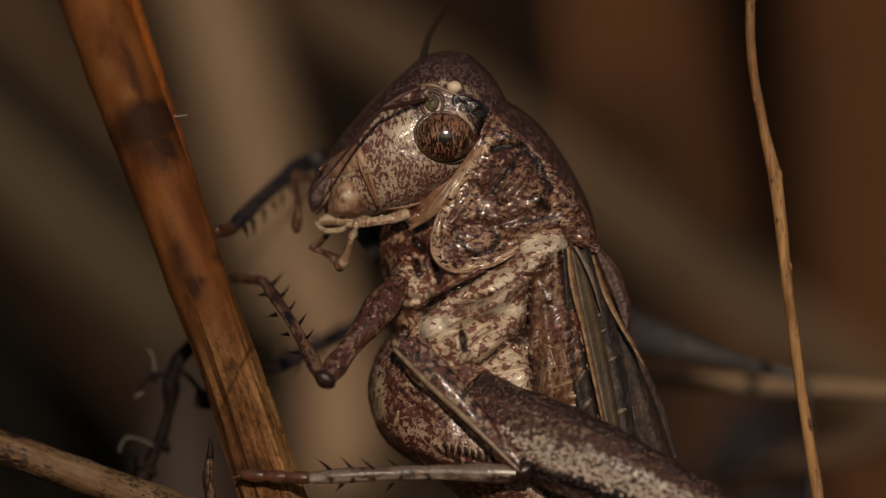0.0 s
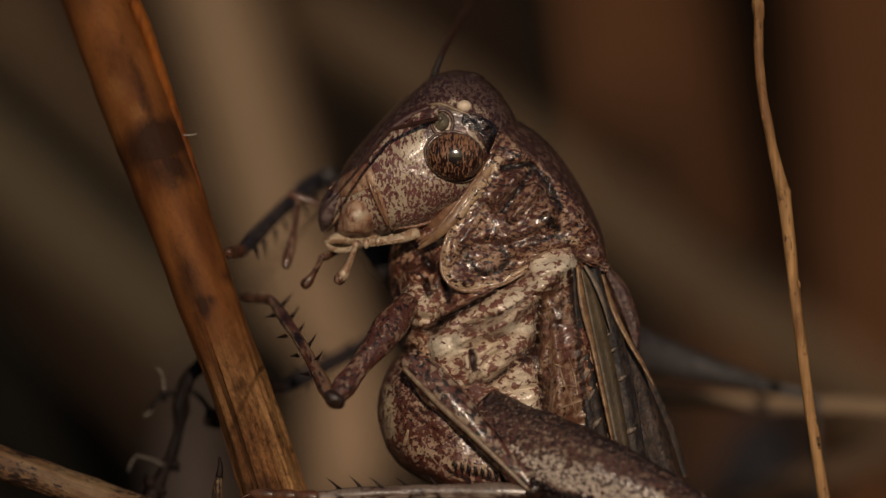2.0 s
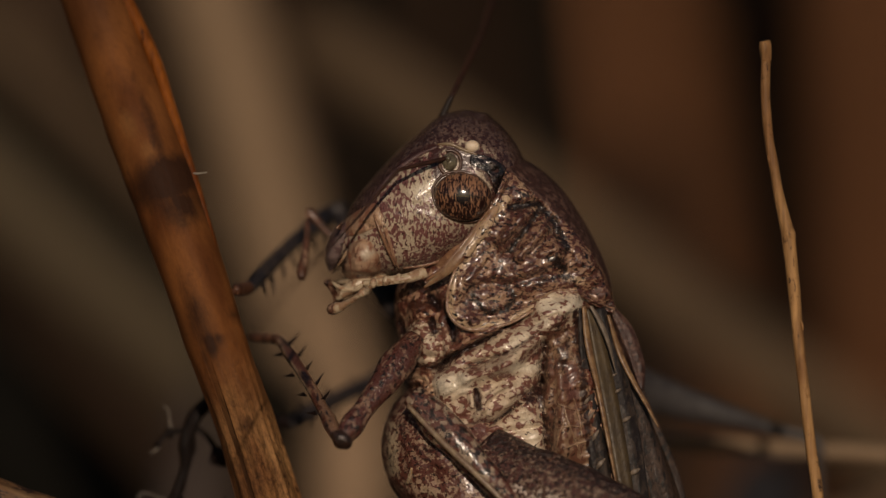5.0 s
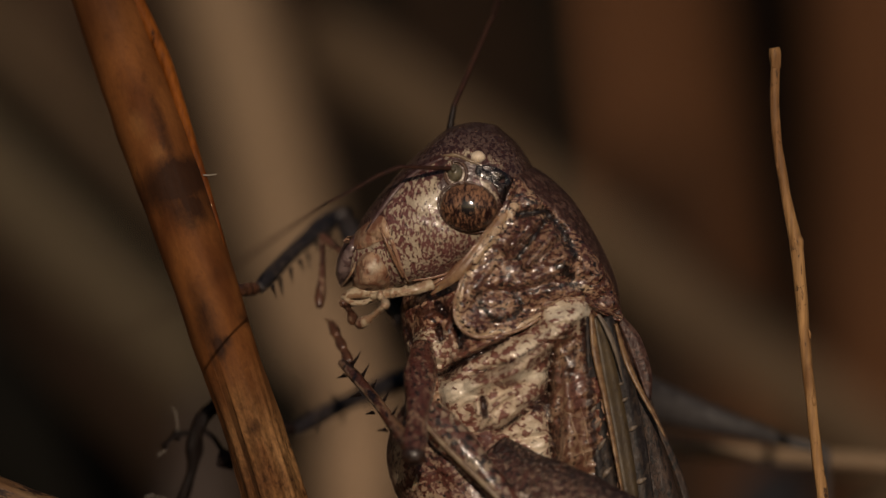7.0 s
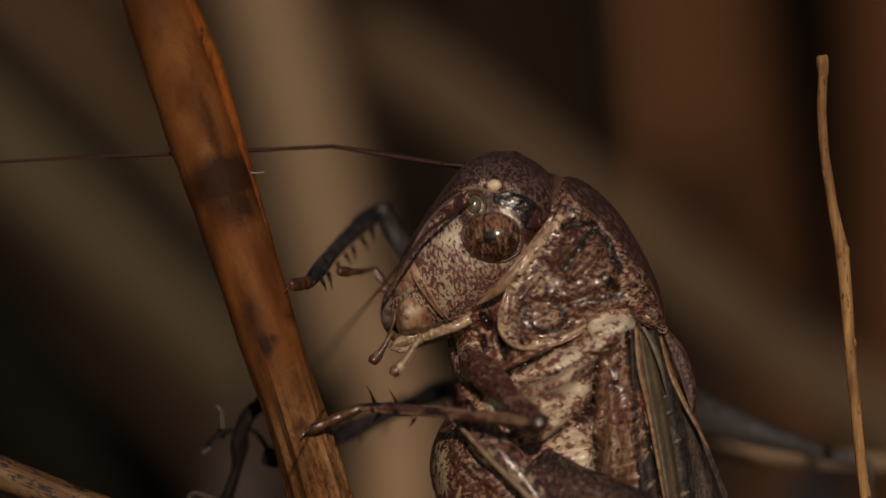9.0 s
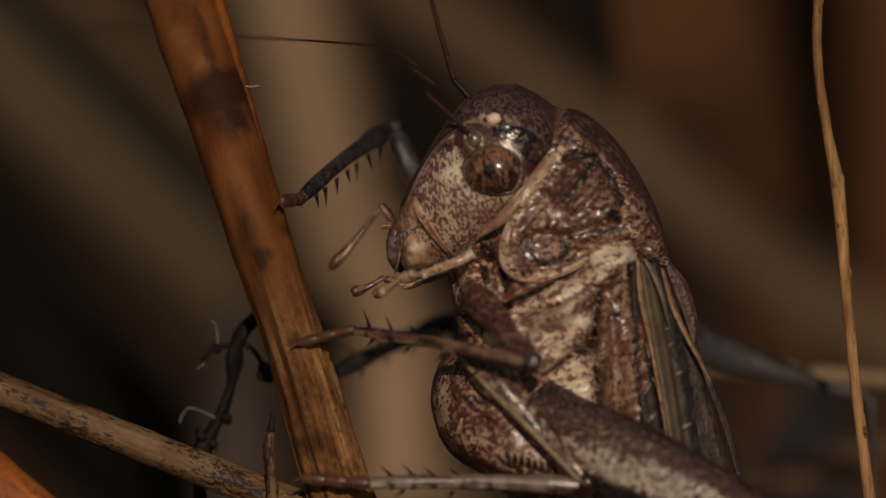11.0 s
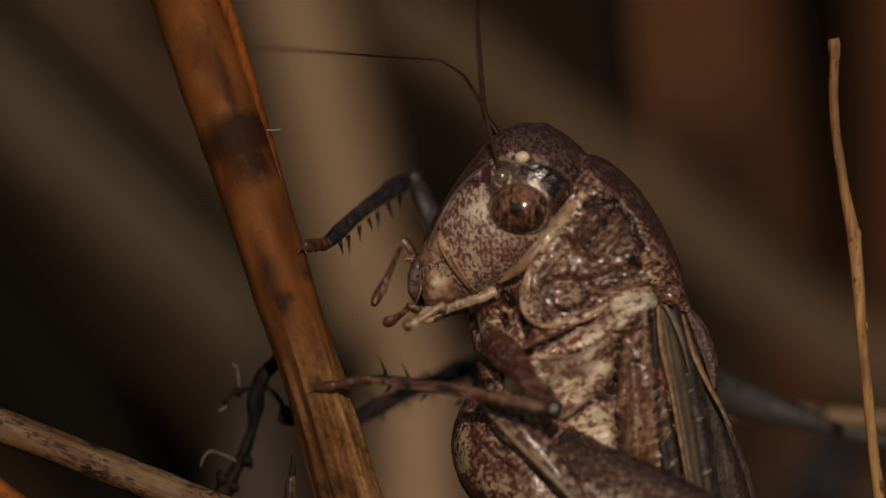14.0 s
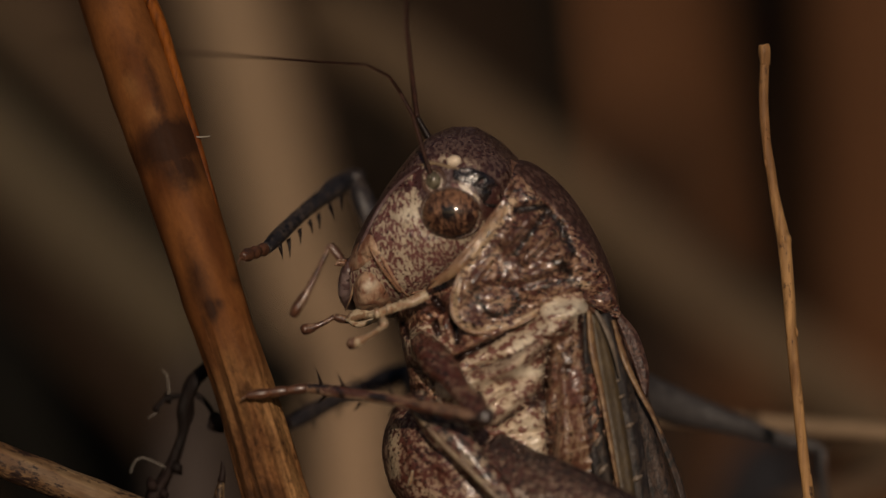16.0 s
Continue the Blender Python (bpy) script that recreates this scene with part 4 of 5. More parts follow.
SADDLE_PALE = [([(866, 248), (832, 306), (774, 385), (766, 450), (800, 478), (870, 469), (935, 434), (985, 413)], 11, 0.85), ([(892, 225), (905, 250), (925, 275)], 12, 0.55),
               ([(975, 385), (1000, 392)], 12, 0.7), ([(838, 425), (856, 424)], 12, 0.55), ([(846, 330), (830, 360)], 14, 0.5), ([(795, 375), (786, 440)], 10, 0.5)]


# folds and furrows of the lobe: two ends, breadth, height (furrows negative)
FOLDS = [((872, 345), (914, 286), 8, -14), ((914, 286), (930, 262), 9, -16), ((890, 352), (935, 300), 8, 12), ((862, 318), (892, 282), 9, 14), ((905, 348), (955, 308), 7, -9),
         ((875, 262), (920, 255), 8, -12), ((920, 255), (955, 290), 9, -14), ((840, 352), (866, 312), 7, 8), ((820, 380), (848, 340), 7, -8), ((955, 300), (978, 352), 9, -10),
         ((930, 345), (968, 330), 9, 8), ((900, 378), (960, 352), 8, 7), ((880, 398), (940, 380), 7, -8), ((800, 395), (828, 360), 8, 7), ((785, 420), (792, 452), 8, -5)]


def build_pronotum():
    """The saddle behind the head: a dark domed back and a wrinkled lobe down each side, open below."""
    back = spline([(874, 205), (868, 186), (874, 174), (893, 175), (926, 193), (968, 231), (1017, 302), (1052, 376), (1062, 426)], 120)
    low = spline([(868, 238), (834, 300), (774, 385), (766, 450), (800, 480), (870, 470), (935, 435), (985, 418), (1030, 434), (1062, 444)], 120)

    def place(k, a):
        x, q = k / 120, abs(a)
        b, l = back[k], low[k]
        w = 132 + 58 * math.sin(math.pi * min(1, x * 0.9 + 0.1)) - 30 * x - 40 * math.exp(-(x / 0.05) ** 2)
        s = q * 0.6 + 0.4 * q * q
        u, v = b[0] + (l[0] - b[0]) * s, b[1] + (l[1] - b[1]) * s
        d = w * (1 - (1 - min(1, q * 1.55)) ** 2.4) ** 0.5
        wrinkle = 11 * noise.fractal(Vector((u / 75, v / 45, 1.0)), 1.0, 2.0, 2)
        wrinkle += 3.2 * noise.fractal(Vector(((u * 0.8 + v * 0.6) / 12, (v * 0.8 - u * 0.6) / 26, 4.0)), 1.0, 2.0, 2)
        # the whorl low on the lobe, its ring furrow, and slanting folds above it
        far_off = math.hypot((u - 845) / 44, (v - 428) / 30)
        wrinkle += 5 * math.exp(-(far_off / 0.55) ** 2) - 8 * math.exp(-((far_off - 1.0) / 0.30) ** 2)
        for (x0, y0), (x1, y1), broad, rise in FOLDS:
            k2 = max(0, min(1, ((u - x0) * (x1 - x0) + (v - y0) * (y1 - y0)) / ((x1 - x0) ** 2 + (y1 - y0) ** 2)))
            wrinkle += rise * math.exp(-(math.hypot(u - x0 - k2 * (x1 - x0), v - y0 - k2 * (y1 - y0)) / broad) ** 2)
        rimming = 10 * math.exp(-((q - 0.95) / 0.05) ** 2)
        return P(u, v, MID + math.copysign(d + (wrinkle + rimming) * min(1, q * 3), a))

    solid = skin_rings(bmesh.new(), [[place(k, -1 + i / 40) for i in range(41)] for k in range(121)], closed=False, caps=False)
    surface = Surface(solid)
    solid.free()
    for name, span, skin, label in (("pronotum", (-1, -0.2), skin_pronotum, "wrinkled glossy brown lobe of the saddle"),
                                    ("pronotum_back", (-0.2, 0.2), skin_back, "dark brown back of the saddle"), ("pronotum", (0.2, 1), skin_pronotum, "")):
        rings = [[place(k, span[0] + (span[1] - span[0]) * i / 90) - BASE for i in range(91)] for k in range(121)]
        ob = marked(on_cricket(name, skin_rings(bmesh.new(), rings, closed=False, caps=False), skin, label), BASE, dark=SADDLE_DARK, pale=SADDLE_PALE)
        thick = ob.modifiers.new("thickness", "SOLIDIFY")
        thick.thickness = 8 * STEP
        thick.offset = -1
    edge = [place(k, -1.0) - BASE for k in range(7, 97)]
    on_cricket("pronotum_rim", tube(edge, [3.4 * STEP] * len(edge), 10, wobble=0.3), skin_rim, "cream rim of the saddle")
    on_cricket("collar", curve_tube([(880, 184, 112), (872, 215, 74), (853, 256, 42), (815, 314, 24), (768, 372, 22), (722, 408, 56)], (4, 7, 8, 10, 9, 2), 60, 18, 0.55,
                                    base=BASE, wobble=0.1), skin_collar, "pale soft fold of the neck")
    on_cricket("neck", hull([(850, 168, 905, 192, 82), (836, 200, 905, 250, 112), (815, 260, 890, 320, 138), (790, 320, 860, 380, 132), (764, 390, 830, 430, 110)], MID, 40, 50, 2.3, lump=4,
                            lump_size=30, base=BASE), skin_neck, "soft brown skin of the neck")
    on_cricket("collar_edge", curve_tube([(862, 226, 70), (838, 264, 50), (798, 320, 34), (754, 374, 32), (726, 396, 48)], (2, 3, 3.5, 3.5, 2), 50, 8, base=BASE, wobble=0.2), skin_amber)
    return surface


build_pronotum()


def build_wings():
    """Folded wing covers along the back: long overlapping blades, dark, olive and grey, with ribs and pale oblique bars."""
    blades = (
        ([(1001, 440), (1010, 540), (1024, 640), (1042, 735), (1066, 810)], (6, 10, 15, 17, 10), 46, wing_skin, "dark wing blade with pale bars"),
        ([(1006, 436), (1014, 500), (1034, 585), (1050, 660), (1072, 770)], (4, 6, 4.5, 4, 2), 30, wing_vein, "orange-brown rib of the wing"),
        ([(1016, 440), (1038, 530), (1062, 640), (1082, 745), (1096, 810)], (8, 14, 15, 14, 8), 46, wing_olive, "olive wing blade"),
        ([(1018, 436), (1034, 462), (1050, 500), (1064, 552)], (3, 4.5, 3.5, 1), 32, wing_mark, "pale rib of the wing"),
        ([(1034, 440), (1062, 530), (1086, 640), (1106, 750), (1122, 815)], (10, 15, 18, 17, 10), 62, wing_skin, "blue-black wing blade with pale bars"),
        ([(1050, 452), (1072, 520), (1098, 572), (1118, 606), (1142, 650)], (3, 5, 4.5, 4, 2), 60, wing_vein, "brown rib of the wing"),
        ([(1066, 520), (1096, 600), (1122, 690), (1152, 780), (1176, 835)], (8, 18, 23, 22, 12), 96, wing_grey, "grey mottled outer wing blade"),
        ([(1058, 440), (1084, 482), (1104, 535), (1114, 585)], (6, 13, 12, 4), 120, skin_back, "pinkish brown upper wing edge"),
        ([(1112, 584), (1140, 650), (1172, 725), (1200, 815)], (4, 6, 7, 5), 128, wing_grey, "grey edge of the folded wing"))
    for points, widths, d, skin, label in blades:
        line = spline([(*p, 10 * w) for p, w in zip(points, widths)], 64)
        for side in (1, -1):
            deep = MID - side * (MID - d)
            rings = []
            for p in line:
                w = max(p[2] / 10, 0.8)
                ring = []
                for t in np.linspace(0, 2 * math.pi, 44, endpoint=False):
                    h = 5 * noise.fractal(Vector((p[0] / 40, p[1] / 110, d)), 1.0, 2.0, 2) + (0.05 * w * math.cos(5 * t + d) if w > 6 else 0)
                    ring.append(P(p[0] + w * math.cos(t), p[1] - 0.3 * w * math.cos(t), deep - side * ((3 + 0.25 * w) * math.sin(t) + h) + side * 0.4 * w * math.cos(t)) - BASE)
                rings.append(ring)
            on_cricket("wing_cover", skin_rings(bmesh.new(), rings), skin, label)
    for a, b, d, r in (((1010, 612), (1018, 598), 34, 3.0), ((1016, 642), (1026, 624), 34, 3.4), ((1024, 676), (1036, 656), 34, 4.2), ((1032, 726), (1048, 706), 34, 4.6), ((1007, 574), (1012, 564), 34, 2.4),
                       ((1078, 642), (1092, 632), 48, 4.0), ((1092, 735), (1110, 724), 48, 4.8), ((1064, 590), (1074, 583), 48, 2.8), ((1058, 562), (1066, 555), 48, 2.4)):
        on_cricket("wing_bar", curve_tube([(*a, d + 3), ((a[0] + b[0]) / 2 - 1, (a[1] + b[1]) / 2, d), (*b, d + 3)], (1.5, r, 1.5), 12, 10, 0.45, base=BASE, wobble=0.35), wing_mark)


build_wings()

# ---- head
head = None


def in_head(name, bm, material, label=""):
    return part(name, bm, material, head, label)


def build_head():
    global head
    skull = hull([(788, 86, 830, 93, 24), (748, 97, 868, 129, 96), (714, 122, 897, 179, 142), (670, 162, 897, 238, 158), (630, 206, 862, 296, 164),
                  (598, 246, 795, 340, 160), (574, 288, 735, 372, 138), (560, 325, 680, 384, 108), (552, 350, 630, 392, 72)],
                 MID, 130, 140, 2.7, lump=2.5, lump_size=40)
    surface = Surface(skull)
    bmesh.ops.translate(skull, verts=skull.verts, vec=-EYE)
    head = part("head", skull, skin_head, cricket, "cream head mottled with brown flecks")
    brow = [(560, 330), (620, 265), (662, 202), (735, 152), (790, 140), (845, 165), (868, 215), (890, 300)]

    def crown(u, v):
        return 1 / (1 + np.exp((v - np.interp(u, [p[0] for p in brow], [p[1] for p in brow])) / 7))
    marked(head, EYE, tint=crown,
           dark=[([(735, 152), (700, 172), (665, 200), (642, 228), (622, 262)], 7, 0.9), ([(806, 170), (836, 186), (852, 215), (858, 250)], 19, 1.25), ([(842, 240), (850, 285)], 7, 1.0),
                 ([(742, 160), (735, 180), (748, 208)], 11, 1.0), ([(772, 156), (790, 180), (784, 204)], 9, 1.0), ([(728, 160), (790, 152)], 5, 0.7), ([(700, 170), (716, 186)], 8, 0.9), ([(712, 178), (700, 190)], 14, 0.55), ([(632, 262), (620, 285)], 11, 0.8), ([(856, 240), (866, 255)], 8, 1.0)],
           dense=[([(735, 165), (690, 190), (655, 225), (635, 265), (650, 310)], 30, 0.6), ([(690, 350), (740, 350), (800, 320)], 14, 0.5), ([(700, 240), (680, 280)], 26, 0.35), ([(735, 270), (720, 310), (770, 322)], 24, 0.3)],
           pale=[([(700, 310), (750, 320)], 30, 0.3), ([(700, 235), (722, 225)], 16, 0.7), ([(762, 300), (800, 318)], 16, 0.35)])
    return surface


face = build_head()


def build_face():
    b = EYE
    in_head("eye", dome(787, 243, 34, 51, 43, 33, 8, b), eye_facets, "glossy brown streaked compound eye")
    in_head("eye_rim", curve_tube([(787 + 52.5 * math.cos(a), 243 + 44.5 * math.sin(a) + 7 * math.cos(a), face.depth(787 + 52 * math.cos(a), 243 + 44 * math.sin(a)) - 3)
                                   for a in np.linspace(0, 2 * math.pi, 13)], [2.4] * 13, 60, 8, base=b), skin_brown, "dark rim of the eye")
    in_head("eye_patch", plate([(802, 166), (836, 172), (866, 194), (874, 226), (864, 246), (846, 238), (836, 208), (818, 190), (800, 184)], 1.5, face, 0.5, base=b, wrinkle=7, rings=12, count=60, thick=6),
            skin_patch, "glossy black patch behind the eye")
    in_head("brow_ridge", ridge_line([(742, 154), (705, 172), (666, 202), (632, 244), (604, 284), (578, 318)], (2, 4.5, 5, 5, 4, 2), face, 0, 40, base=b), skin_purple, "dark ridge along the brow")
    in_head("brow_ridge", ridge_line([(742, 150), (766, 150), (790, 160), (812, 168)], (2, 4, 3.5, 2), face, 0, 24, base=b), skin_edge, "straw-coloured ridge over the antenna")
    in_head("brow_spot", dome(804, 153, face.depth(804, 153), 13, 11, 9, 0, b, 8, 18), white_spot, "cream white spot above the eye")
    in_head("antenna_socket", dome(764, 182, face.depth(764, 182) + 2, 14, 17, 15, 0, b, 10, 24), glass_socket, "grey-green glossy socket of the antenna")
    in_head("socket_rim", curve_tube([(765 + 19 * math.cos(a), 183 + 22 * math.sin(a), face.depth(765 + 19 * math.cos(a), 183 + 22 * math.sin(a)) - 2) for a in np.linspace(-2.0, 3.4, 14)],
                                     [3.2] * 14, 50, 8, base=b, wobble=0.3), skin_brown, "dark rim of the antenna's socket")
    in_head("antenna_root", dome(762, 176, face.depth(762, 176) - 12, 5, 6, 7, 0, b, 10, 20), glass_socket)
    in_head("cheek_edge", ridge_line([(632, 268), (650, 300), (664, 345), (676, 374)], (2, 4, 4, 2), face, -1, base=b), skin_mask)
    in_head("cheek_edge", ridge_line([(682, 370), (730, 362), (790, 335), (830, 300), (855, 262)], (2, 3.6, 3.6, 3, 2), face, -1, base=b), skin_mask)
    in_head("clypeus", plate([(562, 300), (584, 280), (612, 262), (634, 256), (644, 292), (620, 304), (588, 314)], 4, face, 2, base=b, wrinkle=6, rings=14, count=60), skin_mask,
            "flesh-brown band over the jaw")
    lip = marked(in_head("upper_lip", hull([(574, 284, 604, 294, 76), (558, 300, 597, 312, 90), (546, 324, 588, 338, 88), (541, 350, 573, 362, 74), (546, 374, 556, 380, 34)], MID, 40, 48, 2.5, lump=2,
                                           lump_size=16, base=b), skin_lip, "purplish grey upper lip"), b, dark=[([(536, 350), (541, 380)], 8, 0.6), ([(560, 290), (545, 310)], 6, 0.5)])
    part("lip_rim", curve_tube([(590, 312, 112), (584, 334, 108), (572, 358, 116), (552, 380, 150)], (1.5, 2.6, 2.4, 1.2), 24, 8, base=b, wobble=0.3), skin_rim, lip, "pale edge of the lip")
    marked(in_head("mandible", hull([(604, 302, 636, 302, 108), (584, 326, 646, 330, 136), (574, 352, 653, 354, 138), (571, 374, 650, 374, 124), (582, 392, 634, 388, 92)], MID, 50, 64, 2.6, lump=5,
                                    lump_size=22, base=b), skin_mask, "smooth flesh-coloured jaw"), b, dark=[([(634, 290), (642, 316)], 9, 0.9), ([(574, 370), (584, 330)], 7, 0.6), ([(600, 386), (640, 384)], 5, 0.5)],
           pale=[([(612, 350), (625, 340)], 16, 0.6)])
    in_head("jaw_edge", ridge_line([(630, 276), (642, 306), (656, 338), (668, 366)], (2, 3.2, 3.2, 2), face, 8, 30, base=b), skin_amber, "brown seam between jaw and cheek")
    in_head("lower_jaw", hull([(612, 385, 690, 368, 60), (578, 388, 640, 400, 85), (560, 394, 600, 406, 66), (560, 402, 580, 408, 30)], MID, 24, 32, 2.4, lump=3, lump_size=20, base=b), skin_palp)
    in_head("lip_fold", curve_tube([(556, 396, 130), (574, 408, 118), (600, 407, 108), (618, 398, 100)], (2, 5, 5, 3), 20, 12, base=b, wobble=0.25), skin_palp)
    in_head("palp_base", curve_tube([(722, 378, 40), (690, 388, 30), (650, 394, 34), (612, 398, 44)], (10, 9.5, 7.5, 6), 40, 16, base=b, wobble=0.3), skin_palp,
            "pale jointed root of the feeler")
    for k in range(4):
        u = 630 + 22 * k
        in_head("palp_joint", dome(u, 397 - 4 * k, 32, 7, 10, 10, 10 * k, b, 8, 14), skin_palp)
    in_head("neck_skin", hull([(720, 380, 860, 250, 120), (740, 420, 900, 280, 120), (770, 460, 930, 330, 110)], MID, 16, 32, 2.3, base=b), skin_amber)


build_face()


# ---- legs: pieces along their own x axis, placed by motions()
def spines_on(tibia, length, along, up, size, radius):
    """Thorns in two rows: up is +1 for one edge of the shin, -1 for the other."""
    data = spine_mesh(size, 4.4, 0.8)
    for k in along:
        s = new("spine", data)
        s.parent = tibia
        s.matrix_basis = Matrix.Translation(Vector((k * length, random.uniform(-4, 4), up * radius)) * STEP) @ \
            pose(0, 0, 0, 180 if up < 0 else 0, 0, 0) @ pose(0, 0, 0, random.uniform(-18, 18), random.uniform(-8, 14), 0)


def tarsus_mesh(length, r):
    """Foot of four pads and two claws."""
    bm = bmesh.new()
    n = 3
    for i in range(n):
        a, b = length * i / n * 0.86, length * (i + 1.12) / n * 0.86
        path = [Vector((a + (b - a) * k / 8, 0, 0)) * STEP for k in range(9)]
        tube(path, [r * STEP * (0.62 + 0.36 * math.sin(math.pi * min(1, k / 8 * 0.75 + 0.2)) ** 2) for k in range(9)], 12, 0.8, bm)
    for s in (-1, 1):
        path = [Vector((length * (0.84 + 0.18 * k / 5), s * r * 0.6 * k / 5, r * 0.9 * (k / 5) ** 2)) * STEP for k in range(6)]
        tube(path, [r * 0.3 * STEP * (1 - 0.85 * k / 5) for k in range(6)], 6, 1.0, bm)
    return bm


class Leg:
    def __init__(self, thigh, shin, foot, fat, thin, skin, shin_skin, foot_skin, upper, lower, thorn=30, label=""):
        self.lengths = (thigh, shin, foot)
        self.pieces = [
            part("femur", limb(thigh, (fat * 0.68, fat * 0.94, fat, fat * 0.86, fat * 0.72, fat * 0.66, fat * 0.72, fat * 0.4), sides=24, steps=40, wobble=0.1), skin, cricket, label),
            part("tibia", limb(shin, (thin * 0.9, thin * 1.35, thin * 1.1, thin, thin * 0.95, thin * 1.05, thin * 0.8), sides=18, steps=90, bend=-6, wobble=0.08), shin_skin, cricket),
            part("tarsus", tarsus_mesh(foot, thin * 0.95), foot_skin, cricket)]
        rings = [(k, 6, 0.75) for k in upper[1:]] + [(0.06, 10, 0.9), (0.16, 16, 0.7)]
        marked(self.pieces[1], (0, 0, HEIGHT), dark=lambda u, v: np.max([s * np.exp(-((u - 784 - k * shin) / w) ** 2) * (0.75 + 0.25 * np.sign(441 - v)) for k, w, s in rings], axis=0),
               pale=lambda u, v: 0.42 * np.exp(-((441 - v - thin * 0.2) / (thin * 0.45)) ** 2))
        part("trochanter", limb(fat * 0.8, (fat * 0.4, fat * 0.62, fat * 0.78, fat * 0.7), 18), skin_chest if skin in (skin_leg, skin_femur) else skin, self.pieces[0])
        part("knee_cap", limb(fat * 1.1, (fat * 0.3, fat * 0.66, fat * 0.7, fat * 0.3), 16), skin_knee if skin in (skin_leg, skin_femur) else skin, self.pieces[0]).location = Vector((thigh - fat * 0.85, 0, 0)) * STEP
        spines_on(self.pieces[1], shin, upper, -1, thorn, thin * 0.9)
        spines_on(self.pieces[1], shin, lower, 1, thorn * 0.58, thin * 0.9)


leg_front_near = Leg(262, 352, 120, 29, 10, skin_leg, skin_shin, tarsus_skin, (0.36, 0.52, 0.66, 0.8, 0.93), (0.3, 0.5, 0.7, 0.9), 29, "mottled brown front leg")
leg_front_far = Leg(300, 330, 110, 29, 13.5, skin_leg_shaded, skin_leg_shaded, tarsus_skin, (), (0.22, 0.34, 0.46, 0.57, 0.68, 0.79, 0.9), 50, "front leg coloured dark for its shaded side")
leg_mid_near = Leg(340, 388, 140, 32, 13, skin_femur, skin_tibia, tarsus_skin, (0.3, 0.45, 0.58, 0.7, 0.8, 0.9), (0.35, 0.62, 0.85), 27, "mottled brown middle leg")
leg_mid_far = Leg(300, 330, 110, 30, 15, skin_leg_shaded, skin_leg_shaded, skin_dark, (0.4, 0.6, 0.8), (0.4, 0.6, 0.8), 24, "middle leg coloured dark for its shaded side")


def build_hind_leg(side):
    """The big jumping leg: a swollen thigh, a long shin and a foot; the far one is the mirror of the near."""
    def s(d):
        return MID - side * (MID - d)
    # The far hind leg takes a skin darkened for the body's shade.
    skin = skin_thigh if side > 0 else skin_hind_shaded
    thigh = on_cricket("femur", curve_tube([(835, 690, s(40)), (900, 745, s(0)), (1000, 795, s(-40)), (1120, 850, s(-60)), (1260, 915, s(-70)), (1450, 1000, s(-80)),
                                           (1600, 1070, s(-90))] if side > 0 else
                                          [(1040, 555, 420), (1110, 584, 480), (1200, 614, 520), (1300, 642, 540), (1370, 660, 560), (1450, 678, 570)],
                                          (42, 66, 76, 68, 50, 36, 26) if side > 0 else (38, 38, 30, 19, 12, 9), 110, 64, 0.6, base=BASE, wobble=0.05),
                       skin, "stout mottled jumping thigh with a pale lower face" if side > 0 else "jumping thigh coloured dark for its shaded side")
    if side > 0:
        marked(thigh, BASE, dark=[([(850, 672), (960, 706), (1060, 750), (1180, 806), (1320, 890)], 30, 0.68), ([(905, 722), (1000, 768), (1120, 822), (1250, 882)], 16, 0.25), ([(930, 842), (1000, 850), (1080, 872), (1180, 912), (1300, 965)], 15, 1.0)],
               pale=[([(936, 782), (1000, 808), (1090, 838), (1200, 884), (1300, 925)], 26, 1.2), ([(900, 740), (960, 770)], 22, 0.4)])
        near = bmesh.new()
        near.from_mesh(thigh.data)
        bmesh.ops.translate(near, verts=near.verts, vec=BASE)
        skin_of_thigh = Surface(near)
        near.free()
        for name, skin, count, low, high, size in (("pale_grain", grain_pale, 300, 0.30, 0.86, 4.2), ("rust_grain", skin_brown, 360, -0.9, 0.5, 4.2), ("dark_notch", skin_dark, 40, 0.90, 1.0, 9.0)):
            bm = bmesh.new()
            for i in range(count):
                k = random.random() if name != "dark_notch" else i / count
                u = 880 + 470 * k
                middle, half = 728 + (u - 880) * 0.455, 72 - 0.05 * (u - 880)
                v = middle + half * random.uniform(low, high)
                d = skin_of_thigh.depth(u, v, None)
                if d is None:
                    continue
                r = size * random.uniform(0.6, 1.3)
                rows = [[P(u + r * math.cos(a) * w, v + r * 0.8 * math.sin(a) * w, d + 1.5 - r * z) for a in (2 * math.pi * j / 7 for j in range(7))] for w, z in ((1, 0), (0.75, 0.45), (0.3, 0.7))]
                skin_rings(bm, [[q - BASE for q in row] for row in rows])
            tagged(on_cricket(name, bm, skin), kind="stuff")
        on_cricket("tibia", curve_tube([(1600, 1070, s(-90)), (1300, 1230, 0), (1000, 1370, 40), (760, 1490, 60)], (22, 15, 14, 14), 40, 12, base=BASE), skin_tibia)
    else:
        on_cricket("tibia", curve_tube([(1450, 678, 570), (1470, 980, 640), (1480, 1300, 640), (1470, 1600, 600)], (9, 9, 9, 9), 40, 12, base=BASE), skin_hind_shaded)


build_hind_leg(1)
build_hind_leg(-1)
on_cricket("femur_edge", curve_tube([(696, 616, 0), (754, 675, -22), (822, 738, -46), (918, 832, -70)], (4, 5.5, 5.5, 3), 40, 10, 0.6, base=BASE), skin_edge, "pale edge of the middle thigh")


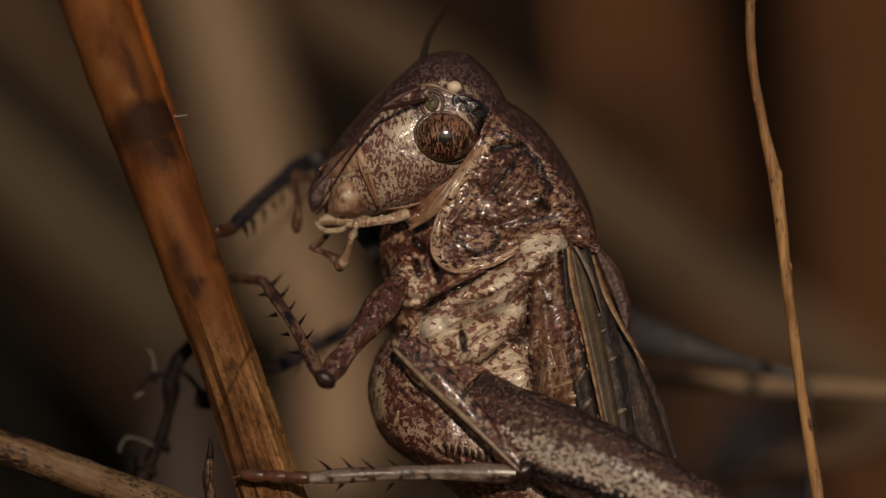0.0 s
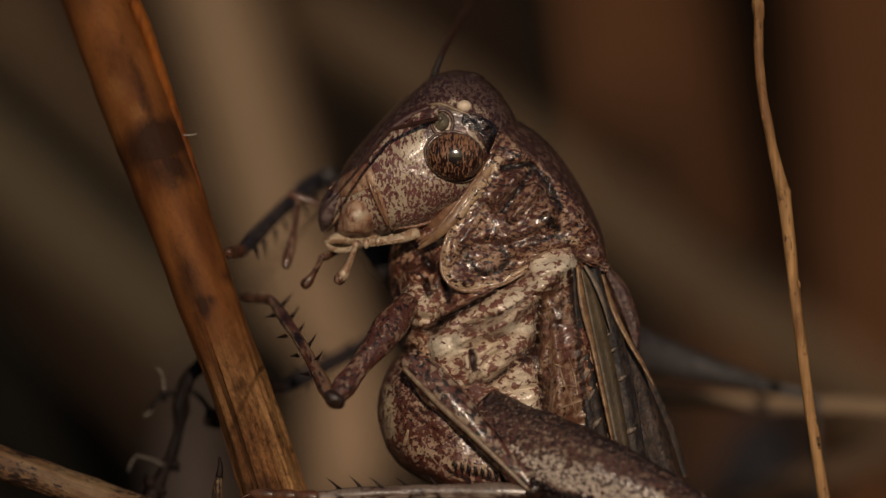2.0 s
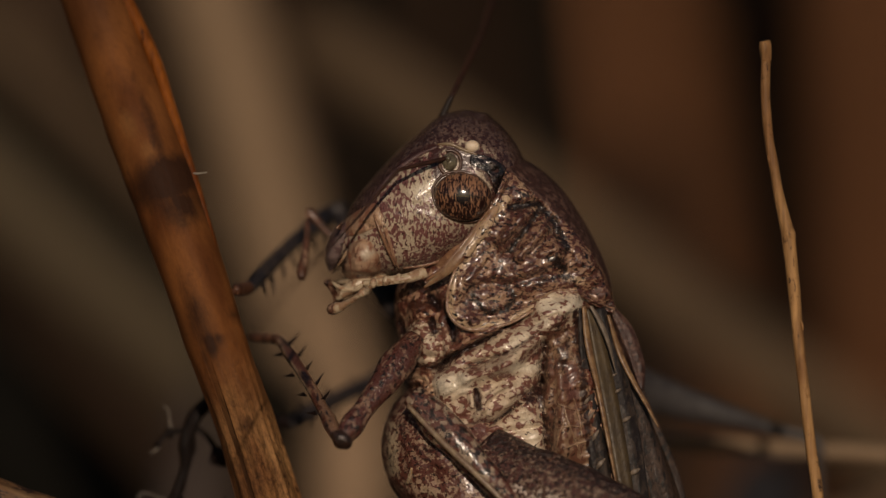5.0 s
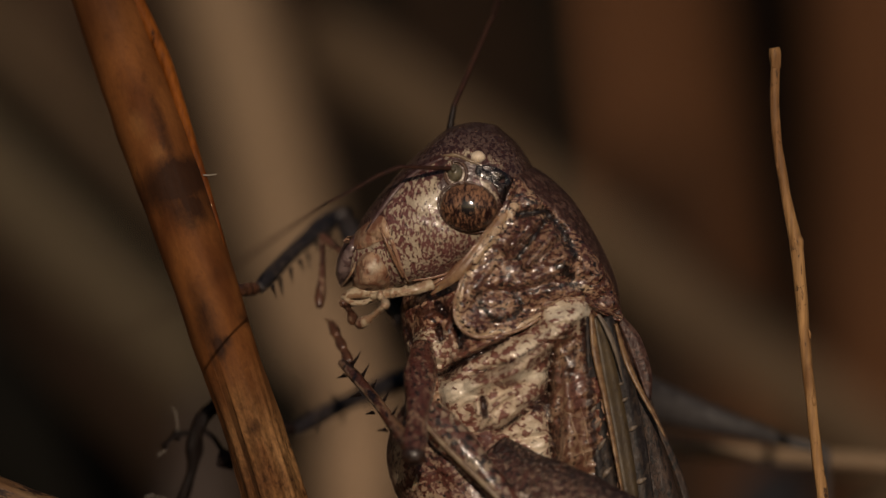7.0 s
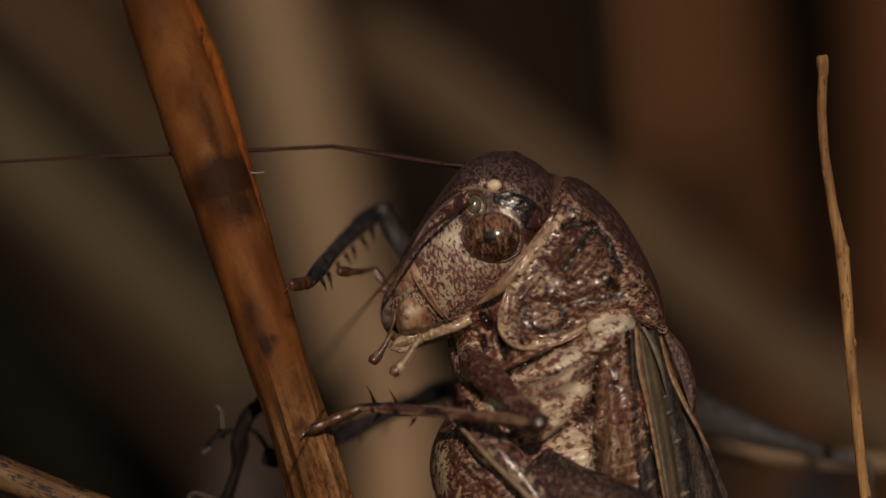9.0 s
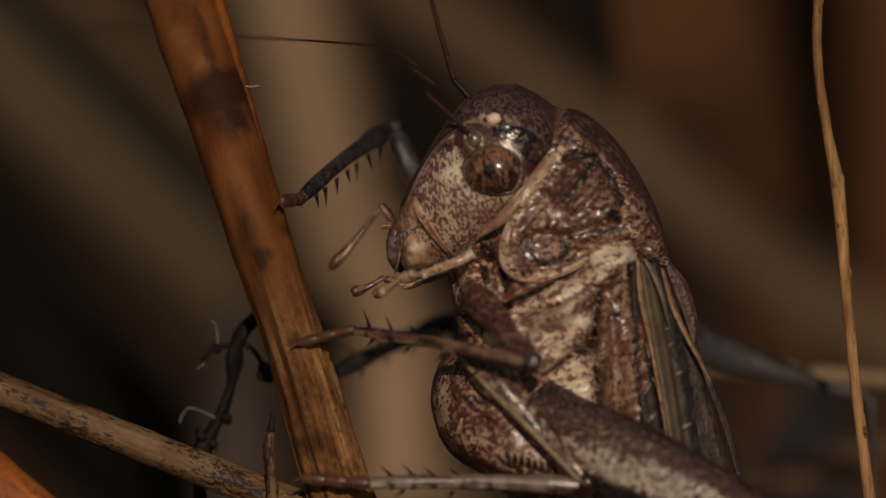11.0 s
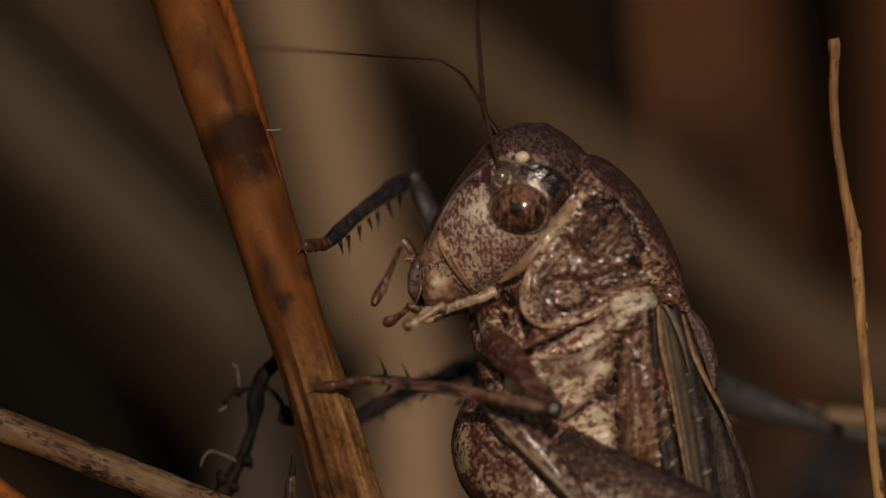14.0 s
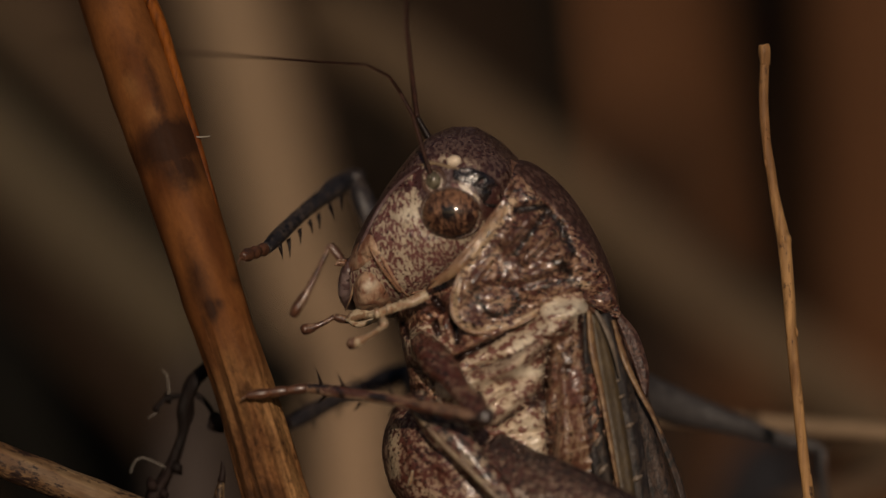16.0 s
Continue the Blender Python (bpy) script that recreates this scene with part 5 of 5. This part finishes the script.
# ---- antennae and palps: short chains of stiff pieces
def antenna(lengths, r):
    pieces = []
    for i, n in enumerate(lengths):
        a, b = r * (1 - 0.6 * i / len(lengths)), r * (1 - 0.6 * (i + 1) / len(lengths))
        pieces.append(in_head("antenna", limb(n, (a, a, (a + b) / 2, b), 8, 1.0, steps=24), skin_dark if i < 1 and r > 5 else skin_antenna))
    return pieces


def palp(lengths, r, skin, tip):
    pieces = []
    for i, n in enumerate(lengths):
        end = i == len(lengths) - 1
        pieces.append(in_head("palp", limb(n, (r * 0.62, r * 0.66, r * 0.72, r * 0.85, r * 1.25 if end else r * 1.05, r * (0.9 if end else 0.75)), 14, 1.0, bend=3.0, steps=24, wobble=0.14), skin))
        if end:
            cap = part("palp_tip", limb(n * 0.3, (r * 0.9, r * 1.22, r * 1.3, r * 0.8), 12, 1.0), tip, pieces[-1], "dark swollen tip")
            cap.location = Vector((n * 0.74, 0, 0)) * STEP
    return pieces


antenna_far = antenna((50, 200, 700), 6)
antenna_near = antenna((112, 46, 46, 60, 1200), 4.0)
palp_near = palp((80, 75), 8.0, skin_palp, palp_brown)
palp_far = palp((90, 140), 7.2, palp_brown, tarsus_skin)
palp_low = palp((60, 62), 7.6, palp_brown, tarsus_skin)


def build_lower_lip():
    """The cream lower lip, two lobes that open and close on a hinge under the jaw."""
    bm = bmesh.new()
    for y, size in ((-26, 1.0), (26, 0.95), (0, 0.8)):
        path = [Vector((-74 * size * k / 14, y * (1 - 0.3 * k / 14), 5 * math.sin(3.1 * k / 14))) * STEP for k in range(15)]
        tube(path, [STEP * size * r for r in evenly((8, 13, 15, 13, 10, 4), 15)], 14, 1.5, bm, wobble=0.12)
    return in_head("lower_lip", bm, skin_palp, "cream lower lip")


lower_lip = build_lower_lip()


# ---------------------------------------------------------------- small plants round the stalk
def build_small_plants():
    base = P(240, 11150, 305)
    twig = part("withered_twig", curve_tube([(345, 590, 286), (322, 625, 292), (300, 660, 295), (290, 740, 302), (270, 800, 305), (245, 850, 305), (240, 900, 305),
                                             (245, 1000, 305), (262, 1300, 305), (260, 2600, 305), (240, 11150, 305)], (8, 12, 13, 9, 10, 15, 9, 11, 14, 20, 30), 260, 14, base=base, wobble=0.7), dead_twig)
    twig.location = base
    tagged(twig, "dark withered twig with small knobs", "twig")
    for u, v, r in ((262, 672, 9), (240, 692, 6), (352, 712, 18), (284, 796, 12), (240, 828, 13), (262, 842, 10)):
        part("knob", curve_tube([(u - r * 0.5, v - r, 295), (u, v, 290), (u + r * 0.6, v + r, 295)], (r * 0.25, r * 0.85, r * 0.15), 12, 10, base=base, wobble=1.1), dead_twig, twig)
    for pts in ([(300, 662, 295), (275, 668, 292), (262, 668, 290), (250, 680, 286), (238, 694, 284)], [(298, 655, 295), (325, 672, 295), (345, 700, 295), (352, 715, 295)]):
        part("sprig", curve_tube(pts, (6, 5, 4.5, 4, 3)[:len(pts)], 14, 8, base=base, wobble=0.4), dead_twig, twig)
    for pts in ([(268, 800, 300), (245, 788, 295), (215, 780, 286), (203, 795, 286), (200, 808, 286)], [(244, 688, 286), (240, 700, 287), (235, 704, 286), (228, 708, 286)],
                [(264, 668, 290), (262, 645, 292), (258, 628, 286), (250, 622, 286)]):
        part("fibre", curve_tube(pts, [0.6] * len(pts), 14, 6, base=base), fibre_white, twig, "pale loose fibre")
    base = P(420, 11150, 60)
    tip = part("pointed_leaf", curve_tube([(369, 778, 70), (371, 800, 70), (366, 840, 70), (374, 900, 70), (378, 1000, 70), (382, 1400, 70), (390, 3000, 66), (420, 11150, 60)], (1.5, 5, 9, 10, 11, 12, 14, 20), 140, 10,
                                          base=base, wobble=0.3), speckled_straw)
    tip.location = base
    tagged(tip, "thin dry leaf tip with a dark point", "dry leaf")
    part("point", curve_tube([(369, 776, 66), (371, 795, 66), (369, 812, 66)], (1.5, 5, 7), 10, 8, base=base), dead_twig, tip, "dark point")
    stem_between("speckled_stalk", P(-900, 472, 60), P(520, 982, 150), (30, 30, 31), speckled_straw, "slanting pale dry stalk with black specks", "stalk",
                 sides=28, steps=120, wobble=0.06)
    stem_between("orange_stalk", P(-900, 290, -60), P(190, 1160, 40), (50, 50, 50), orange_straw, "slanting orange-brown dry stalk", "stalk", sides=28, steps=80)
    hair = part("fibre", curve_tube([(304, 204, 120), (316, 204, 108), (328, 202, 100)], (1.6, 1.4, 1), 10, 6), fibre_white)
    hair.parent = main_stalk
    hair.matrix_parent_inverse = main_stalk.matrix_world.inverted()
    sheath = part("leaf_sheath", curve_tube([(-110, -560, 300), (120, -200, 220), (229, 0, 174), (264, 96, 150), (299, 196, 128), (330, 286, 112), (354, 372, 104)],
                                            (16, 15, 12, 10, 8, 5, 3), 70, 16, wobble=0.1), sheath_straw)
    sheath.parent = main_stalk
    sheath.matrix_parent_inverse = main_stalk.matrix_world.inverted()
    tagged(sheath, "orange leaf sheath along the stalk")


build_small_plants()


# ---------------------------------------------------------------- what moves
BODY = [(0, 0, 0), (0.5, -3, 0), (1, -3, 1), (1.5, 0, 1), (2, 0, 0), (2.5, -1, 0), (3, -4, -1), (3.5, -2, 0), (4, -5, -2), (4.5, -6, -5), (5, -4, -6), (5.2, -4, -6),
        (7.3, -10, -1), (7.5, -12, -2), (8, -14, 0), (8.5, -14, 1), (8.72, -14, 2), (8.9, -12, 14), (9, -11, 19), (9.5, 1, 47), (9.7, 1, 48), (11.8, 0, 52), (12, 1, 52), (12.5, 3, 57), (13, 0, 54),
        (13.5, 1, 53), (14, -1, 55), (14.5, 1, 58), (15, -5, 57), (15.5, -6, 52), (16, 1, 53)]
HEAD = [(0, 0, 0, 0, 0, 0), (5.2, 1, 3, 0.5, 0, 0), (7.3, -3, 10, 2, -5, -1), (7.5, -3, 9, 2, -6, -1), (8, -3, 7, 3, -6, -1), (8.5, -4, 8, 3, -6, -1), (8.72, -5, 9, 3, -6, -1), (8.9, -38, 39, 11, -10, 0), (9, -40, 43, 12, -10, 0),
        (9.5, -46, 54, 15, -12, 1), (12, -36, 39, 12, -12, 0), (13, -34, 36, 11, -12, 0), (14, -31, 32, 11, -11, 0), (16, -29, 29, 11, -10, 0)]
STRAW = [(0, 0, 0), (1.5, -2, 1), (2.5, -2, -5), (3.5, -3, -1), (5, -10, -10), (7.3, -17, -9), (8, -22, -6), (8.5, -24, -1), (9, -18, 0), (12, -22, 40), (13, -26, 42),
         (14, -27, 47), (15, -26, 50), (16, -26, 45)]


FRONT_NEAR = [(0, 572, 676, 462, 497, 400, 490), (5.2, 574, 678, 461, 500, 399, 495), (7.3, 715, 695, 576, 534, 539, 450), (7.5, 725, 698, 570, 532, 533, 447), (7.8, 738, 679, 509, 550, 424, 527), (8, 867, 639, 555, 568, 486, 594), (8.2, 847, 621, 536, 597, 492, 626), (8.5, 814, 622, 519, 610, 465, 645), (9, 831, 633, 515, 613, 406, 664), (9.5, 831, 668, 514, 615, 405, 663), (12.5, 836, 688, 515, 640, 400, 658), (14.5, 830, 686, 506, 639, 396, 663), (16, 832, 686, 516, 641, 396, 660)]
FRONT_FAR = [(0, 545, 272, 405, 405, 375, 410), (5, 551, 260, 405, 407, 378, 412), (7.5, 529, 263, 397, 401, 357, 407), (8.5, 514, 263, 383, 402, 353, 408), (9, 529, 257, 413, 396, 378, 402), (9.5, 553, 253, 407, 398, 367, 404), (12.5, 568, 273, 417, 406, 378, 412), (14.5, 559, 277, 418, 405, 376, 410), (16, 579, 259, 433, 398, 389, 415)]
PALP_NEAR = [(0, 622, 420, 600, 475), (1.5, 610, 412, 584, 472), (2.5, 616, 395, 583, 464), (3, 615, 411, 580, 471), (3.5, 624, 406, 580, 466), (4.5, 621, 391, 605, 469), (5, 608, 414, 553, 445), (7.5, 630, 425, 588, 463), (8, 607, 451, 509, 539), (8.5, 596, 430, 571, 483), (9, 611, 490, 549, 582), (9.5, 594, 531, 518, 586), (12, 620, 523, 579, 560), (12.5, 642, 539, 598, 580), (13.5, 626, 506, 534, 551), (14.5, 625, 505, 564, 559), (15.5, 627, 501, 579, 538), (16, 647, 527, 588, 563)]
PALP_FAR = [(0, 515, 300, 520, 405), (1.5, 516, 263, 506, 418), (2.5, 496, 362, 471, 448), (3, 511, 325, 511, 428), (3.5, 499, 307, 540, 221), (4.5, 516, 289, 517, 410), (5, 506, 265, 498, 385), (7.5, 523, 307, 523, 435), (8, 447, 275, 364, 333), (8.5, 533, 363, 492, 424), (9, 507, 348, 467, 374), (9.5, 486, 380, 402, 442), (12, 543, 372, 522, 527), (12.5, 541, 367, 503, 523), (13, 525, 370, 524, 473), (13.5, 539, 365, 461, 511), (14, 541, 379, 503, 504), (14.5, 538, 405, 536, 519), (15, 521, 385, 514, 477), (15.5, 563, 350, 515, 496), (16, 522, 365, 477, 527)]
PALP_LOW = [(0, 548, 440, 600, 465), (1.5, 556, 419, 581, 464), (2.5, 541, 430, 472, 456), (3, 537, 428, 520, 463), (4.5, 576, 427, 601, 447), (5, 543, 395, 568, 439), (7.5, 558, 432, 579, 466), (8, 512, 464, 439, 536), (8.5, 544, 452, 511, 475), (9, 561, 481, 513, 563), (9.5, 542, 549, 503, 580), (12.5, 535, 497, 512, 543), (13.5, 578, 493, 529, 529), (14.5, 532, 523, 523, 554), (16, 522, 511, 468, 557)]
LOWER_LIP = [(0, 4), (2, 3), (4.2, 4), (5, 30), (5.2, 28), (7.3, 6), (9, 10), (9.5, 2), (12, 12), (12.5, 8), (13, 32), (13.5, 12), (14, 10), (15, 14), (16, 6)]
ANTENNA_FAR = [(0, 757, 60, 800, -25, 860, -400), (5, 763, 57, 813, -54, 916, -410), (8.5, 735, 67, 803, -116, 898, -458), (8.72, 734, 68, 802, -115, 897, -457), (8.8, 690, 110, 610, -50, 400, -600), (8.9, 604, 174, 424, 146, -284, 206), (9, 601, 174, 420, 148, -288, 208), (9.5, 630, 176, 515, 0, 188, -540), (12.5, 676, 158, 662, 18, 643, -362), (14.5, 687, 158, 671, -11, 653, -411), (16, 690, 150, 668, -9, 652, -349)]
ANTENNA_NEAR = [(0, 672, 196, 642, 232, 615, 268, 578, 312, 380, 545), (5.2, 670, 195, 640, 230, 612, 265, 574, 310, 372, 536), (7.3, 650, 182, 610, 198, 572, 220, 520, 247, 60, 560),
                (8.5, 648, 184, 610, 202, 573, 226, 524, 256, 60, 540), (8.72, 648, 185, 610, 203, 573, 227, 524, 257, 60, 540), (9, 620, 300, 594, 336, 566, 372, 530, 418, 330, 680), (9.25, 650, 330, 634, 370, 620, 412, 600, 462, 520, 760), (9.38, 770, 336, 790, 362, 808, 386, 832, 415, 1300, 1160), (9.5, 667, 375, 661, 420, 657, 465, 651, 526, 600, 1720), (9.7, 625, 335, 598, 370, 570, 406, 535, 452, 150, 800), (12, 667, 144, 646, 117, 624, 93, 584, 77, -22, 48), (12.5, 672, 149, 648, 115, 628, 95, 587, 78, -25, 19), (13.5, 697, 148, 675, 121, 655, 98, 615, 77, 3, 31), (14.5, 680, 153, 658, 123, 643, 99, 603, 76, -14, 20), (16, 681, 140, 659, 110, 643, 89, 603, 71, -9, 22)]


def between(rows, t):
    """The row at t, along the straight line between its neighbours."""
    for a, b in zip(rows, rows[1:]):
        if a[0] <= t <= b[0]:
            k = (t - a[0]) / (b[0] - a[0])
            return [x + (y - x) * k for x, y in zip(a, b)][1:]
    return rows[-1][1:]


def shift(du, dv, dd=0.0):
    return Vector((du, dd, -dv)) * STEP


def head_pose(t):
    du, dv, nod, turn, lean = between(HEAD, t)
    c = EYE - BASE + shift(du, dv)
    return pose(*c, lean, -nod, turn)


def along(a, b):
    """A pose at a whose x axis runs towards b and whose y axis keeps to the depth."""
    x = (b - a).normalized()
    y = (Vector((0, 1, 0)) - x * x.y)
    y = y.normalized() if y.length > 1e-6 else Vector((1, 0, 0))
    z = x.cross(y)
    m = Matrix((x, y, z)).transposed().to_4x4()
    m.translation = a
    return m


def chain(pieces, lengths, rows, into, signs):
    """Keys a chain of stiff pieces. Rows: t, the root (u, v, d), then the (u, v) of each joint; the depth of a joint follows
    from the piece's length, away from or towards the lens as signs say."""
    keys = [[] for _ in pieces]
    for t, root, *joints in rows:
        here = Vector(root)
        for i, (u, v) in enumerate(joints):
            flat = Vector((u - here.x, v - here.y))
            deep = math.sqrt(max(lengths[i] ** 2 - flat.length ** 2, 0.0))
            there = Vector((u, v, here.z + (signs(t) if callable(signs) else signs)[i] * deep))
            keys[i].append((t, into(t) @ along(P(*here), P(*there))))
            here = here + (there - here).normalized() * lengths[i]
    for ob, k in zip(pieces, keys):
        walk(ob, k)


def into_body(t):
    """From the place to the insect's own space."""
    du, dv = between(BODY, t)
    return Matrix.Translation(-(BASE + shift(du, dv)))


def into_head(t):
    return head_pose(t).inverted() @ into_body(t)


def still(rows):
    return [(0, *rows), (16, *rows)]


def motions():
    walk(cricket, [(t, Matrix.Translation(BASE + shift(du, dv))) for t, du, dv in BODY])
    walk(head, [(t, head_pose(t)) for t, *_ in HEAD])
    walk(thin_straw, [(t, Matrix.Translation(straw_base + shift(du, dv))) for t, du, dv in STRAW])

    walk(lower_lip, [(t, pose(*(P(628, 390, 150) - EYE), 0, -turn, 0)) for t, turn in LOWER_LIP])

    hip = (710, 498, 70)

    def hip_at(t):
        du, dv = between(BODY, t)
        return (hip[0] + du, hip[1] + dv, hip[2])
    rows = []
    for t, *joints in FRONT_NEAR:
        rows.append((t, hip_at(t), *zip(joints[0::2], joints[1::2])))
    chain(leg_front_near.pieces, leg_front_near.lengths, rows, into_body, (-1, 1, 1))
    rows = []
    for t, *joints in FRONT_FAR:
        du, dv = between(BODY, t)
        rows.append((t, (690 + du, 470 + dv, 330), *zip(joints[0::2], joints[1::2])))
    chain(leg_front_far.pieces, leg_front_far.lengths, rows, into_body, (1, -1, -1))
    fixed = Matrix.Translation(-BASE)
    chain(leg_mid_near.pieces, leg_mid_near.lengths, still(((705, 598, 24), (934, 838), (548, 846), (412, 840))), lambda t: fixed, (-1, 1, 1))
    chain(leg_mid_far.pieces, leg_mid_far.lengths, still(((720, 640, 360), (690, 560), (478, 662), (400, 640))), lambda t: fixed, (1, -1, -1))
    for pieces, lengths, table, root, signs in (
            (palp_near, (80, 75), PALP_NEAR, (628, 398, 60), (-1, 1)), (palp_far, (90, 140), PALP_FAR, (572, 330, 260), (1, -1)),
            (palp_low, (60, 62), PALP_LOW, (585, 405, 170), (-1, 1)), (antenna_near, (112, 46, 46, 60, 1200), ANTENNA_NEAR, (762, 174, 40), lambda t: (-1, -1, -1, -1, -1 if t < 9.45 else 1)),
            (antenna_far, (50, 200, 700), ANTENNA_FAR, (746, 106, 190), (1, 1, 1))):
        rows = []
        for t, *joints in table:
            place = into_head(t).inverted() @ (P(*root) - EYE)
            at = ((place.x / STEP) + 784, 441 - (place.z - HEIGHT) / STEP, place.y / STEP)
            places = list(zip(joints[0::2], joints[1::2]))
            rows.append((t, at, *places))
        chain(pieces, lengths, rows, into_head, signs)


motions()
